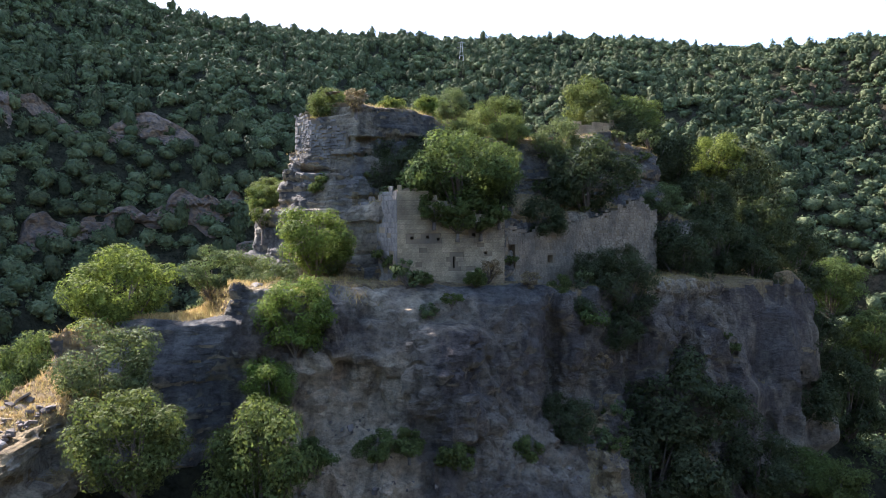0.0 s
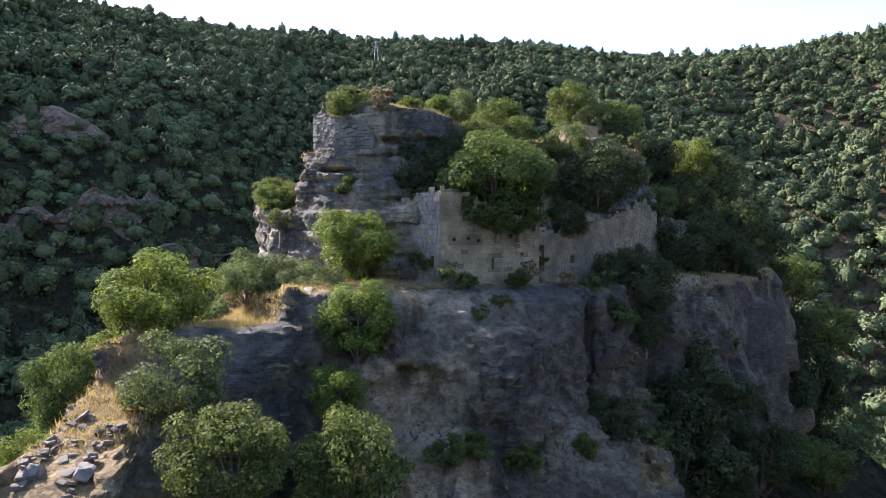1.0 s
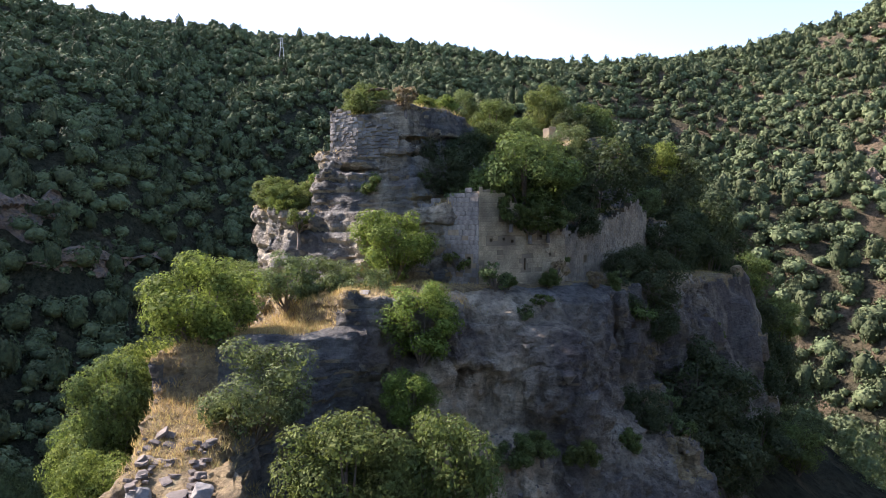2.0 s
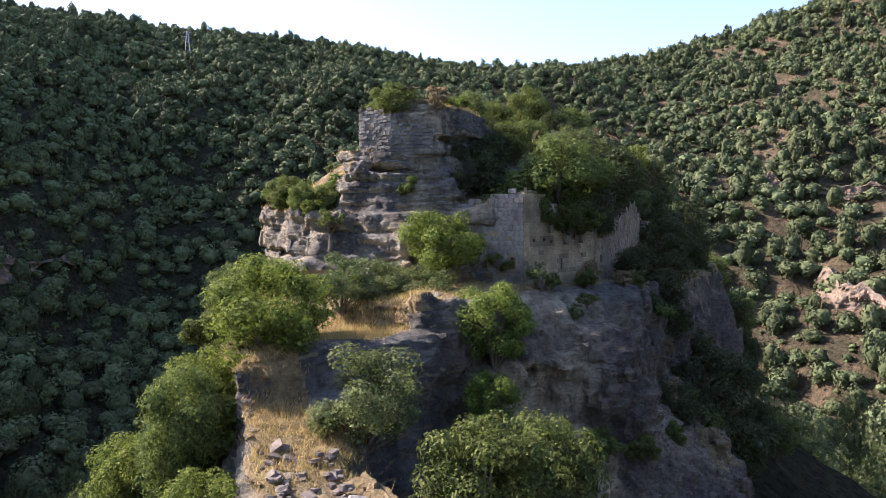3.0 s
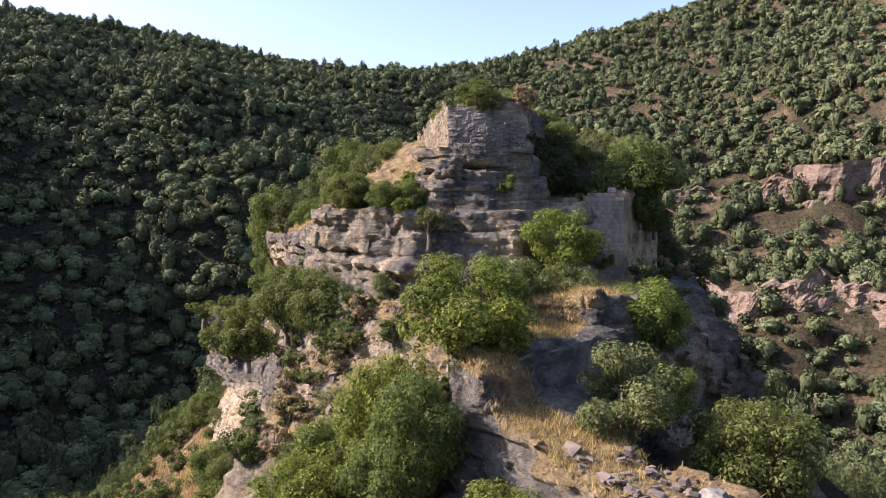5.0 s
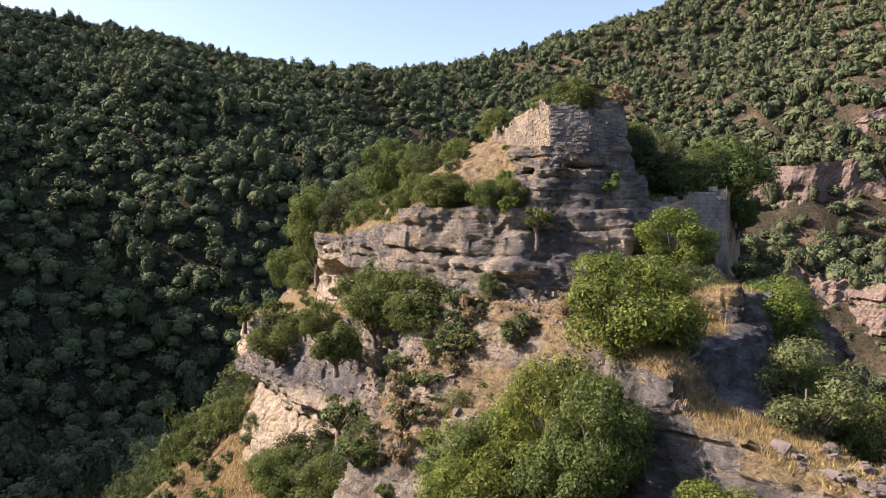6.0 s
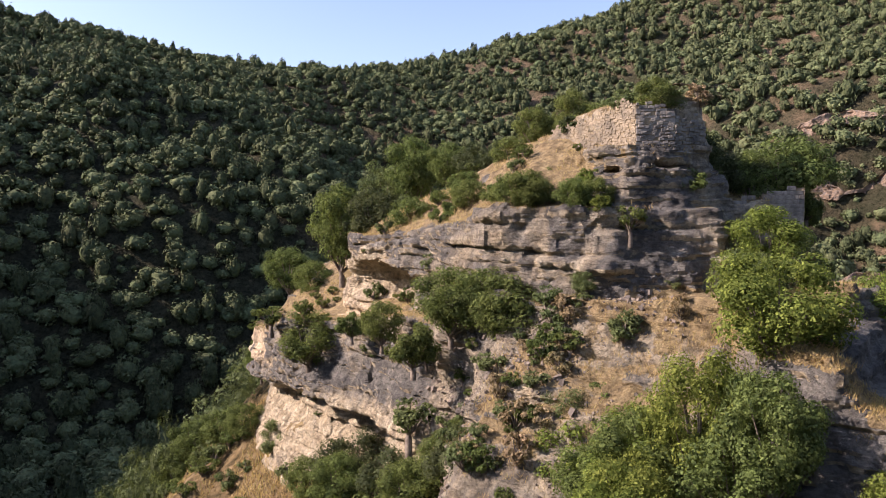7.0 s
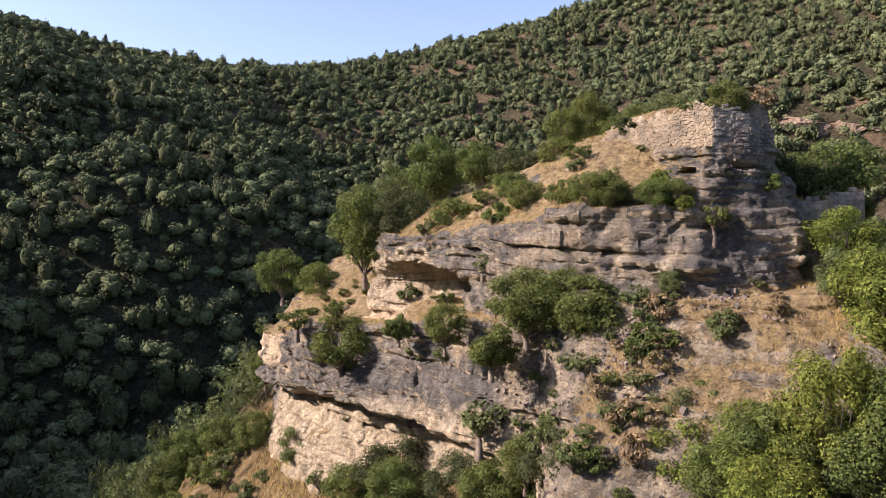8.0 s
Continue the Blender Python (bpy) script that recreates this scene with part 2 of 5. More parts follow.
def leaf_material(name, dark, light, through_light=0.3, leaf=8.0, tone=False):
    m, t, b = shader(name)
    b.inputs["Roughness"].default_value = 0.75
    b.inputs["Specular IOR Level"].default_value = 0.08
    geo = put(t, "NewGeometry")
    info = put(t, "ObjectInfo")
    a = ramp(t, geo.outputs["Random Per Island"], [(0.0, dark), (0.75, light), (1.0, tuple(min(1, c * 1.35) for c in light))])
    hue = put(t, "HueSaturation")
    t.links.new(math_node(t, "ADD", 0.485, math_node(t, "MULTIPLY", info.outputs["Random"], 0.03)), hue.inputs["Hue"])
    value = math_node(t, "ADD", 0.8, math_node(t, "MULTIPLY", noise_tex(t, 0.3, 2), 0.45))
    if tone:                      # each tree of a wood has its own
        value = math_node(t, "MULTIPLY", value, put(t, "Attribute", attribute_name="tone").outputs["Fac"])
    t.links.new(value, hue.inputs["Value"])
    t.links.new(a, hue.inputs["Color"])
    t.links.new(hue.outputs[0], b.inputs["Base Color"])
    tr = put(t, "BsdfTranslucent")
    t.links.new(blend(t, 0.4, hue.outputs[0], (0.2, 0.26, 0.045), "MIX"), tr.inputs[0])
    mix = put(t, "MixShader")
    mix.inputs[0].default_value = through_light
    t.links.new(b.outputs[0], mix.inputs[1])
    t.links.new(tr.outputs[0], mix.inputs[2])
    # each spray breaks up into single leaves with gaps between
    co, cells, gap = put(t, "TexCoord"), put(t, "TexVoronoi"), put(t, "BsdfTransparent")
    cells.inputs["Scale"].default_value = leaf
    t.links.new(co.outputs["Object"], cells.inputs["Vector"])
    whole = put(t, "MixShader")
    t.links.new(math_node(t, "LESS_THAN", cells.outputs["Distance"], 0.5), whole.inputs[0])
    t.links.new(gap.outputs[0], whole.inputs[1])
    t.links.new(mix.outputs[0], whole.inputs[2])
    t.links.new(whole.outputs[0], t.nodes["Material Output"].inputs[0])
    return m


def plain_material(name, lo, hi, scale, rough=0.9, stretch=(1, 1, 1), depth=0.05, stain=None):
    m, t, b = shader(name)
    b.inputs["Roughness"].default_value = rough
    b.inputs["Specular IOR Level"].default_value = 0.2
    n = noise_tex(t, scale, 8, 0.65, stretch)
    c = ramp(t, n, [(0.3, lo), (0.7, hi)])
    info = put(t, "ObjectInfo")
    v = math_node(t, "ADD", 0.84, math_node(t, "MULTIPLY", info.outputs["Random"], 0.3))
    h = put(t, "HueSaturation")
    t.links.new(v, h.inputs["Value"])
    t.links.new(c, h.inputs["Color"])
    col = h.outputs[0]
    if stain:
        geo, big = put(t, "NewGeometry"), put(t, "TexNoise")
        big.inputs["Scale"].default_value, big.inputs["Detail"].default_value = 0.7, 6
        t.links.new(geo.outputs["Position"], big.inputs["Vector"])
        col = blend(t, ramp(t, big.outputs[0], [(0.42, (0.0,)), (0.64, (0.7,))]), col, stain)
    t.links.new(col, b.inputs["Base Color"])
    bump(t, b, [n], 0.8, depth)
    return m


def grass_material():
    m, t, b = shader("dry_grass")
    b.inputs["Roughness"].default_value = 0.8
    geo = put(t, "NewGeometry")
    a = ramp(t, geo.outputs["Random Per Island"], [(0.0, (0.26, 0.18, 0.075)), (0.4, (0.45, 0.33, 0.135)), (0.8, (0.58, 0.45, 0.19)), (1.0, (0.34, 0.34, 0.1))])
    patch = blend(t, ramp(t, noise_tex(t, 0.14, 3), [(0.52, (0.0,)), (0.68, (0.32,))]), a, (0.46, 0.26, 0.1))
    t.links.new(patch, b.inputs["Base Color"])
    tr = put(t, "BsdfTranslucent")
    t.links.new(patch, tr.inputs[0])
    mix = put(t, "MixShader")
    mix.inputs[0].default_value = 0.35
    t.links.new(b.outputs[0], mix.inputs[1])
    t.links.new(tr.outputs[0], mix.inputs[2])
    t.links.new(mix.outputs[0], t.nodes["Material Output"].inputs[0])
    return m


ROCK, GROUND, GRASS = rock_material(), ground_material(), grass_material()
LEAF_BRIGHT = leaf_material("leaf_bright", (0.06, 0.088, 0.022), (0.195, 0.24, 0.054), 0.4)
LEAF_MID = leaf_material("leaf_mid", (0.05, 0.068, 0.026), (0.145, 0.18, 0.056), 0.36)
LEAF_OLIVE = leaf_material("leaf_olive", (0.064, 0.082, 0.038), (0.16, 0.195, 0.08), 0.3)
LEAF_DARK = leaf_material("leaf_dark", (0.03, 0.04, 0.022), (0.076, 0.09, 0.042), 0.25)
LEAF_THICKET = leaf_material("leaf_thicket", (0.055, 0.07, 0.034), (0.125, 0.15, 0.066), 0.25, 6.0, True)
LEAF_DRY = leaf_material("leaf_dry", (0.19, 0.14, 0.08), (0.36, 0.28, 0.16), 0.3)
BARK = plain_material("bark", (0.09, 0.07, 0.055), (0.24, 0.2, 0.16), 6.0)
STONE = plain_material("masonry_stone", (0.34, 0.27, 0.165), (0.66, 0.54, 0.35), 4.0, depth=0.2, stain=(0.19, 0.155, 0.11))
RUBBLE = plain_material("rubble_stone", (0.19, 0.155, 0.11), (0.42, 0.35, 0.25), 3.0, depth=0.15, stain=(0.13, 0.115, 0.095))
STONE_GREY = plain_material("weathered_stone", (0.15, 0.138, 0.12), (0.38, 0.345, 0.295), 1.6, stain=(0.09, 0.085, 0.08))
STONE_PALE = plain_material("pale_stone", (0.11, 0.09, 0.075), (0.27, 0.225, 0.185), 2.0, stain=(0.11, 0.095, 0.085))
CLIFF = plain_material("cliff_limestone", (0.115, 0.085, 0.065), (0.34, 0.24, 0.165), 0.8, stretch=(1, 1, 2.5), depth=0.9, stain=(0.12, 0.11, 0.105))
BOULDER = plain_material("boulder_limestone", (0.11, 0.105, 0.1), (0.36, 0.33, 0.29), 1.8, depth=0.12)
STEEL = plain_material("galvanised_steel", (0.3, 0.31, 0.32), (0.42, 0.43, 0.44), 3.0, 0.5)
MORTAR = plain_material("mortar", (0.2, 0.16, 0.105), (0.4, 0.32, 0.21), 1.4, depth=0.1, stain=(0.08, 0.068, 0.055))

# ---- the ground: one sheet out to the horizon ----
CX, CY = 10.0, 68.0               # the middle of the crag
LOWER = [(-16.5, 55), (-15, 47), (-12, 42.8), (-9, 41.5), (-4, 42.3), (1, 43.2), (5, 45.5), (9, 49.5), (14, 53), (20, 57), (27, 61.5),
         (32, 66.3), (35.2, 72.5), (36.5, 84), (34, 98), (24, 108), (12, 113), (0, 113.5), (-7.2, 110), (-9.5, 103), (-12, 95), (-12.5, 88), (-15, 79), (-18, 69), (-17.5, 62)]
SPUR = [(-24.5, 22), (-19.5, 22), (-19.3, 30), (-19.6, 34), (-18.2, 37.2), (-14, 40.2), (-10.5, 41.5), (-12, 47), (-17, 48), (-21, 44), (-22.5, 39), (-22.6, 34), (-23, 29)]
UPPER = [(-12.4, 53.9), (-14.6, 56.2), (-15.6, 60), (-16.4, 65.5), (-13.2, 75), (-10.8, 83), (-9.3, 88.5), (-6, 93), (2, 97), (16, 96), (26, 88),
         (31, 76), (27, 68), (19, 64), (12, 58.5), (6, 54), (4.0, 51), (-2.5, 49), (-5, 50.6), (-7.6, 51.6), (-9.9, 51.0)]
CROWN = [(-8.8, 57.6), (-8.4, 54.9), (-6.6, 53.6), (-4.4, 55.2), (0, 57.5), (8, 61.5), (15, 64.5), (20, 68), (21, 76), (14, 82), (4, 80), (-1.5, 74), (-4.6, 66), (-7.9, 61)]
SHELF = [(-10.6, 56.2), (-9.4, 54.7), (-7.0, 53.4), (-4.6, 55.6), (-4.0, 66.0), (-5.0, 67.2), (-9.6, 59.2)]
PLINTH = [(-12.1, 56.3), (-10.2, 53.9), (-6.6, 52.4), (-4.0, 55.0), (-4.2, 67.6), (-5.6, 68.9), (-8.6, 64.0), (-12.0, 58.4)]
RIDGE_AZ = [-180, -95, -70, -52, -40, -26, -20, -10, 0, 10, 15, 19, 23, 27, 32, 37, 42, 47, 52, 57, 63, 70, 90, 180]
RIDGE_Z = [150, 150, 180, 215, 206, 174, 173, 178, 179, 177, 177, 169, 165, 160, 159, 160, 163, 169, 180, 189, 199, 211, 225, 150]


def ground_height(x, y):
    d = np.hypot(x - CX, y - CY)
    az = np.degrees(np.arctan2(x - CX, y - CY))
    wob = fbm(xyz(x / 90, y / 90), 4, 11)
    # slopes that fall away from the crag
    near = np.minimum(sdf2(x, y, LOWER), sdf2(x, y, SPUR) + 1.0)
    west = sstep(5, -12, x)
    foot = 40.5 * (1 - west) + west * np.clip(46.5 - 0.255 * (y - 40), 32.5, 47)
    rough = fbm(xyz(x / 7, y / 7), 4, 5)
    talus = foot - (0.72 + 0.1 * west) * np.maximum(near - 1, 0) + 1.3 * rough * sstep(0, 8, near)
    # the far sides of the valley
    ridge = np.interp(az, RIDGE_AZ, RIDGE_Z)
    shift = 40 * sstep(-4, -30, az) * sstep(-78, -58, az)
    far = np.interp(d + 26 * wob * sstep(430, 330, d) + shift, [0, 125, 200, 275, 390, 430, 520, 3000], [-10, 2, 60, 108, 157, 168, 158, 110])
    far = far * (1 + (ridge / 168 - 1) * sstep(150, 400, d))
    cliffy = np.clip(sstep(35, 60, az) + sstep(-20, -27, az), 0, 1) * sstep(270, 200, d) * sstep(8, 22, far) * sstep(-0.1, 0.35, fbm(xyz(x / 42, y / 42), 3, 29))
    u = (far + 22 * fbm(xyz(x / 60, y / 60), 3, 23)) / 24.0
    stepped = far + 24.0 * (np.floor(u) + sstep(0.4, 0.5, u - np.floor(u)) - u)
    far = far + cliffy * 0.25 * (stepped - far)
    far = far + 3.0 * fbm(xyz(x / 22, y / 22), 4, 31) * sstep(100, 160, d)
    k = 8.0
    return np.maximum(np.logaddexp(talus / k, far / k) * k, 0.3 * wob)


def build_ground():
    naz = 340
    r = [0.0, 6.0]
    while r[-1] < 3000:
        r.append(r[-1] + (1.0 if r[-1] < 75 else min(max(1.0, 0.0135 * r[-1]), 60)))
    r = np.array(r[1:])
    a = np.linspace(0, 2 * np.pi, naz, endpoint=False)
    rr, aa = np.meshgrid(r, a, indexing="ij")
    x, y = CX + rr * np.sin(aa), CY + rr * np.cos(aa)
    v = xyz(x, y, ground_height(x, y)).reshape(-1, 3)
    i, j = np.meshgrid(np.arange(len(r) - 1), np.arange(naz), indexing="ij")
    j2 = (j + 1) % naz
    f = np.stack([i * naz + j, i * naz + j2, (i + 1) * naz + j2, (i + 1) * naz + j], -1).reshape(-1, 4)
    ob = new("ground", mesh_np("ground", v, f[:, ::-1], GROUND, True))
    return tagged(ob, "steep wooded valley sides of brown soil and limestone", "ground", kind="structure")


build_ground()


# ---- the crag ----
def slab(X, Y, Z, poly, top, batter):
    d = sdf2(X[:, :, 0], Y[:, :, 0], poly)[:, :, None]
    return np.maximum(d - batter * np.clip(top - Z, 0, 40), Z - top), d


def crag_field(X, Y, Z):
    x2, y2 = X[:, :, :1], Y[:, :, :1]
    n2 = fbm(xyz(x2 / 9, y2 / 9), 4, 41)
    # the terrace under the ruin, which rounds off into the southern buttress and falls along the western side
    ahead = np.clip(47.0 + 0.31 * (x2 + 3) - y2, 0, 9) * sstep(-9.5, -6, x2) * sstep(16, 8, x2)
    top = 55.3 - (1.3 * sstep(48, 54, y2) + 0.165 * np.maximum(y2 - 63, 0)) * sstep(10, -5, x2) - 0.06 * np.maximum(x2 - 5, 0) - 0.28 * ahead - 0.1 * ahead ** 2 + 0.4 * n2
    west = sstep(2, -8, x2)
    f, _ = slab(X, Y, Z, LOWER, top, 0.24 + west * (0.62 * sstep(67, 60, y2) * sstep(43, 48, y2) - 0.14 * sstep(60, 67, y2)))
    # the southern buttress: a rounded boss of rock over a foot that spreads in ledges
    south = sstep(-10, -7, x2) * sstep(14, 9, x2) * sstep(58, 52, y2)
    f = f - 0.85 * np.clip(47.4 + 0.8 * n2 - Z, 0, 9) * south
    boss = np.sqrt(((X - 0.6) / 3.6) ** 2 + ((Y - 44.6) / 3.4) ** 2 + ((Z - 50.2) / 3.4) ** 2)
    f = np.minimum(f, (boss - 1) * 3.4)
    # the western face leans out over its foot
    lip = 42.4 - 0.05 * (y2 - 78) + 0.8 * n2
    f = f + (2.3 * np.clip(lip - Z, 0, 1.6) - 0.36 * np.clip(lip - 1.6 - Z, 0, 8)) * west * sstep(64, 72, y2)
    top = np.interp(y2, [22, 30, 34, 38, 40.3, 41.6, 47], [46, 48.6, 49.9, 51.0, 51.5, 53.4, 54.2]) + 0.35 * n2
    f = np.minimum(f, slab(X, Y, Z, SPUR, top, 0.25)[0])
    d = sdf2(x2[:, :, 0], y2[:, :, 0], UPPER)[:, :, None]
    inset = np.maximum(-d, 0)
    top = np.minimum(60.3 - 0.13 * np.clip(y2 - 68, 0, 25) + 0.75 * np.maximum(inset - 1.0, 0) * (0.6 + 0.4 * west), 66.0) + 0.5 * n2 - 0.16 * np.maximum(x2 - 14, 0)
    f = np.minimum(f, np.maximum(np.maximum(d - 0.06 * (top - Z), Z - top), 46 - Z))
    f = np.minimum(f, np.maximum(slab(X, Y, Z, SHELF, np.interp(y2, [55, 58.5, 63, 66.5], [67.3, 67.7, 67.0, 65.6]) + 0.3 * n2, 0.05)[0], 54 - Z))
    # a projecting bed carries the summit building; the rock steps out again below it
    f = np.minimum(f, np.maximum(slab(X, Y, Z, PLINTH, 64.9 - 0.05 * (y2 - 56) + 0.3 * n2, 0.0)[0], 63.4 - Z))
    f = np.minimum(f, np.maximum(slab(X, Y, Z, PLINTH, 62.6 - 0.05 * (y2 - 56) + 0.5 * n2, 0.3)[0] - 0.4, 54 - Z))
    f = np.minimum(f, np.maximum(slab(X, Y, Z, CROWN, np.maximum(68.4 - 0.26 * np.maximum(x2 + 3, 0) - 0.3 * np.maximum(y2 - 63, 0), 66.2) + 0.6 * n2, 0.22)[0], 55 - Z))
    return f


def bore(f, X, Y, Z, at, size):
    e = np.sqrt(((X - at[0]) / size[0]) ** 2 + ((Y - at[1]) / size[1]) ** 2 + ((Z - at[2]) / size[2]) ** 2)
    return np.maximum(f, (1 - e) * min(size))


def surface_net(f, lo, h):
    """Vertices and quads of the zero surface of a grid of values, negative inside."""
    s = f < 0
    nx, ny, nz = f.shape
    total = sum(s[a:nx - 1 + a, b:ny - 1 + b, c:nz - 1 + c].astype(np.int8) for a in (0, 1) for b in (0, 1) for c in (0, 1))
    act = (total > 0) & (total < 8)
    ci = np.argwhere(act)
    idx = np.full(act.shape, -1, np.int64)
    idx[act] = np.arange(len(ci))
    acc, cnt = np.zeros((len(ci), 3)), np.zeros(len(ci))
    corners = [(a, b, c) for a in (0, 1) for b in (0, 1) for c in (0, 1)]
    for p in corners:
        for ax in range(3):
            if p[ax]:
                continue
            q = tuple(1 if k == ax else p[k] for k in range(3))
            fa = f[ci[:, 0] + p[0], ci[:, 1] + p[1], ci[:, 2] + p[2]]
            fb = f[ci[:, 0] + q[0], ci[:, 1] + q[1], ci[:, 2] + q[2]]
            cross = (fa < 0) != (fb < 0)
            t = np.where(cross, fa / np.where(fa == fb, 1, fa - fb), 0)
            pt = np.tile(np.array(p, float), (len(ci), 1))
            pt[:, ax] = t
            acc[cross] += pt[cross]
            cnt[cross] += 1
    v = (ci + acc / cnt[:, None]) * h + np.array(lo)
    quads = []
    for ax in range(3):
        b, c = (ax + 1) % 3, (ax + 2) % 3
        sl0, sl1 = [slice(None)] * 3, [slice(None)] * 3
        sl0[ax], sl1[ax] = slice(0, -1), slice(1, None)
        ch = s[tuple(sl0)] != s[tuple(sl1)]
        e = np.argwhere(ch)
        e = e[(e[:, b] > 0) & (e[:, c] > 0) & (e[:, b] < f.shape[b] - 1) & (e[:, c] < f.shape[c] - 1)]
        def cell(db, dc):
            k = e.copy()
            k[:, b] += db
            k[:, c] += dc
            return idx[k[:, 0], k[:, 1], k[:, 2]]
        q = np.stack([cell(-1, -1), cell(0, -1), cell(0, 0), cell(-1, 0)], -1)
        solid = s[e[:, 0], e[:, 1], e[:, 2]]
        q[~solid] = q[~solid][:, ::-1]
        quads.append(q)
    return v, np.concatenate(quads)


def roughen(v, q):
    """Splits each face that is near the walk in four and works small beds, knobs and cracks into the surface."""
    mid = v[q].mean(1)
    fine = (mid[:, 0] < 24) & (mid[:, 1] < 113)
    qa, qb = q[fine], q[~fine]
    edge = np.sort(np.stack([qa, np.roll(qa, -1, 1)], -1).reshape(-1, 2), 1)
    key, inv = np.unique(edge[:, 0] * (len(v) + 1) + edge[:, 1], return_inverse=True)
    ends = np.stack([key // (len(v) + 1), key % (len(v) + 1)], -1)
    ev = v[ends].mean(1)
    e = inv.reshape(-1, 4) + len(v)
    c = np.arange(len(qa)) + len(v) + len(ev)
    v2 = np.concatenate([v, ev, v[qa].mean(1)])
    q2 = np.concatenate([np.stack([qa[:, k], e[:, k], c, e[:, k - 1]], -1) for k in range(4)])
    n = np.zeros_like(v2)
    fn = np.cross(v2[q2[:, 2]] - v2[q2[:, 0]], v2[q2[:, 3]] - v2[q2[:, 1]])
    for k in range(4):
        for ax in range(3):
            n[:, ax] += np.bincount(q2[:, k], fn[:, ax], len(v2))
    n /= np.linalg.norm(n, axis=1)[:, None] + 1e-9
    wall = 1 - 0.7 * sstep(0.6, 0.9, n[:, 2])
    mass = massive(v2)
    ridged = 1 - 2 * np.abs(fbm(v2 * np.array([0.7, 0.7, 1.1]), 3, 81))
    beds = vnoise(np.stack([v2[:, 0] / 4, v2[:, 1] / 4, v2[:, 2] / 0.5], -1), 82)
    lz = bed_level(v2, 1.2 * vnoise(v2 / 11.0, 61)) + 0.05 * fbm(v2 / 1.5, 2, 84)
    open_seam = sstep(0.12, 0.02, np.abs(lz - np.round(lz)) * 1.3) * sstep(-0.8, -0.1, vnoise(v2 / np.array([5.0, 5.0, 1.5]), 88))
    # broken blocks between the seams
    jog = 0.35 * fbm(v2 / 2.0, 2, 89)
    lump = vnoise(np.floor(np.stack([v2[:, 0] / 1.1 + jog, v2[:, 1] / 1.1 - jog, lz * 2.0], -1)) + 0.001, 87)
    d = wall * (0.1 * ridged + (1 - mass) * (0.08 * np.tanh(3 * beds) - 0.26 * open_seam + 0.08 * lump) + 0.1 * fbm(v2 * np.array([1.6, 1.6, 2.4]), 2, 83)
                + mass * (0.34 * (1 - 2 * np.abs(fbm(v2 * np.array([0.8, 0.8, 0.25]), 3, 85))) + 0.2 * (1 - 2 * np.abs(fbm(v2 * 0.9, 3, 86))) + 0.08 * lump))
    return v2 + n * d[:, None], np.concatenate([q2, qb])


def lie(v, q):
    """How flat the surface lies over two metres or so, 0 to 1, at each vertex: where soil can rest."""
    a, b, c, d = (v[q[:, k]] for k in range(4))
    n = np.cross(c - a, d - b)
    out = 0.0
    for shift in (0.0, 0.5):
        key = np.floor((a + b + c + d) / 4 / 2.2 + shift).astype(np.int64)
        key = (key[:, 0] * 4001 + key[:, 1]) * 4001 + key[:, 2]
        _, inv = np.unique(key, return_inverse=True)
        mean = np.stack([np.bincount(inv, n[:, k]) for k in range(3)], -1)
        mean /= np.linalg.norm(mean, axis=1)[:, None] + 1e-9
        out = out + 0.5 * mean[inv, 2]
    per = np.zeros(len(v))
    for k in range(4):
        per[q[:, k]] = np.maximum(per[q[:, k]], out)
    return sstep(0.5, 0.82, per)


def bed_level(p, warp):
    """Which bed of the limestone a point lies in; whole numbers are the seams between beds of uneven thickness."""
    z = p[:, 2] + warp
    return (z + 0.45 * np.sin(z * 0.9) + 0.25 * np.sin(z * 2.3 + 1)) / 1.3


def bare(p):
    """True on the rounded rock in front of the tower and on the step above the spur, where no soil lies."""
    step = (p[:, 0] > -19.5) & (p[:, 0] < -9) & (p[:, 1] > 37.5) & (p[:, 1] < 42.3)
    return step | (p[:, 1] < 46.6 + 0.31 * (p[:, 0] + 3)) & (p[:, 0] > -7.5) & (p[:, 0] < 9) & (p[:, 2] < 55.6)


def massive(p):
    """1 in the southern cliff, which is jointed upright and hardly bedded."""
    return sstep(56.5, 53.5, p[:, 2]) * sstep(2, -2, p[:, 1] - 58 - np.maximum(p[:, 0], 0)) * sstep(-14.5, -11.5, p[:, 0])


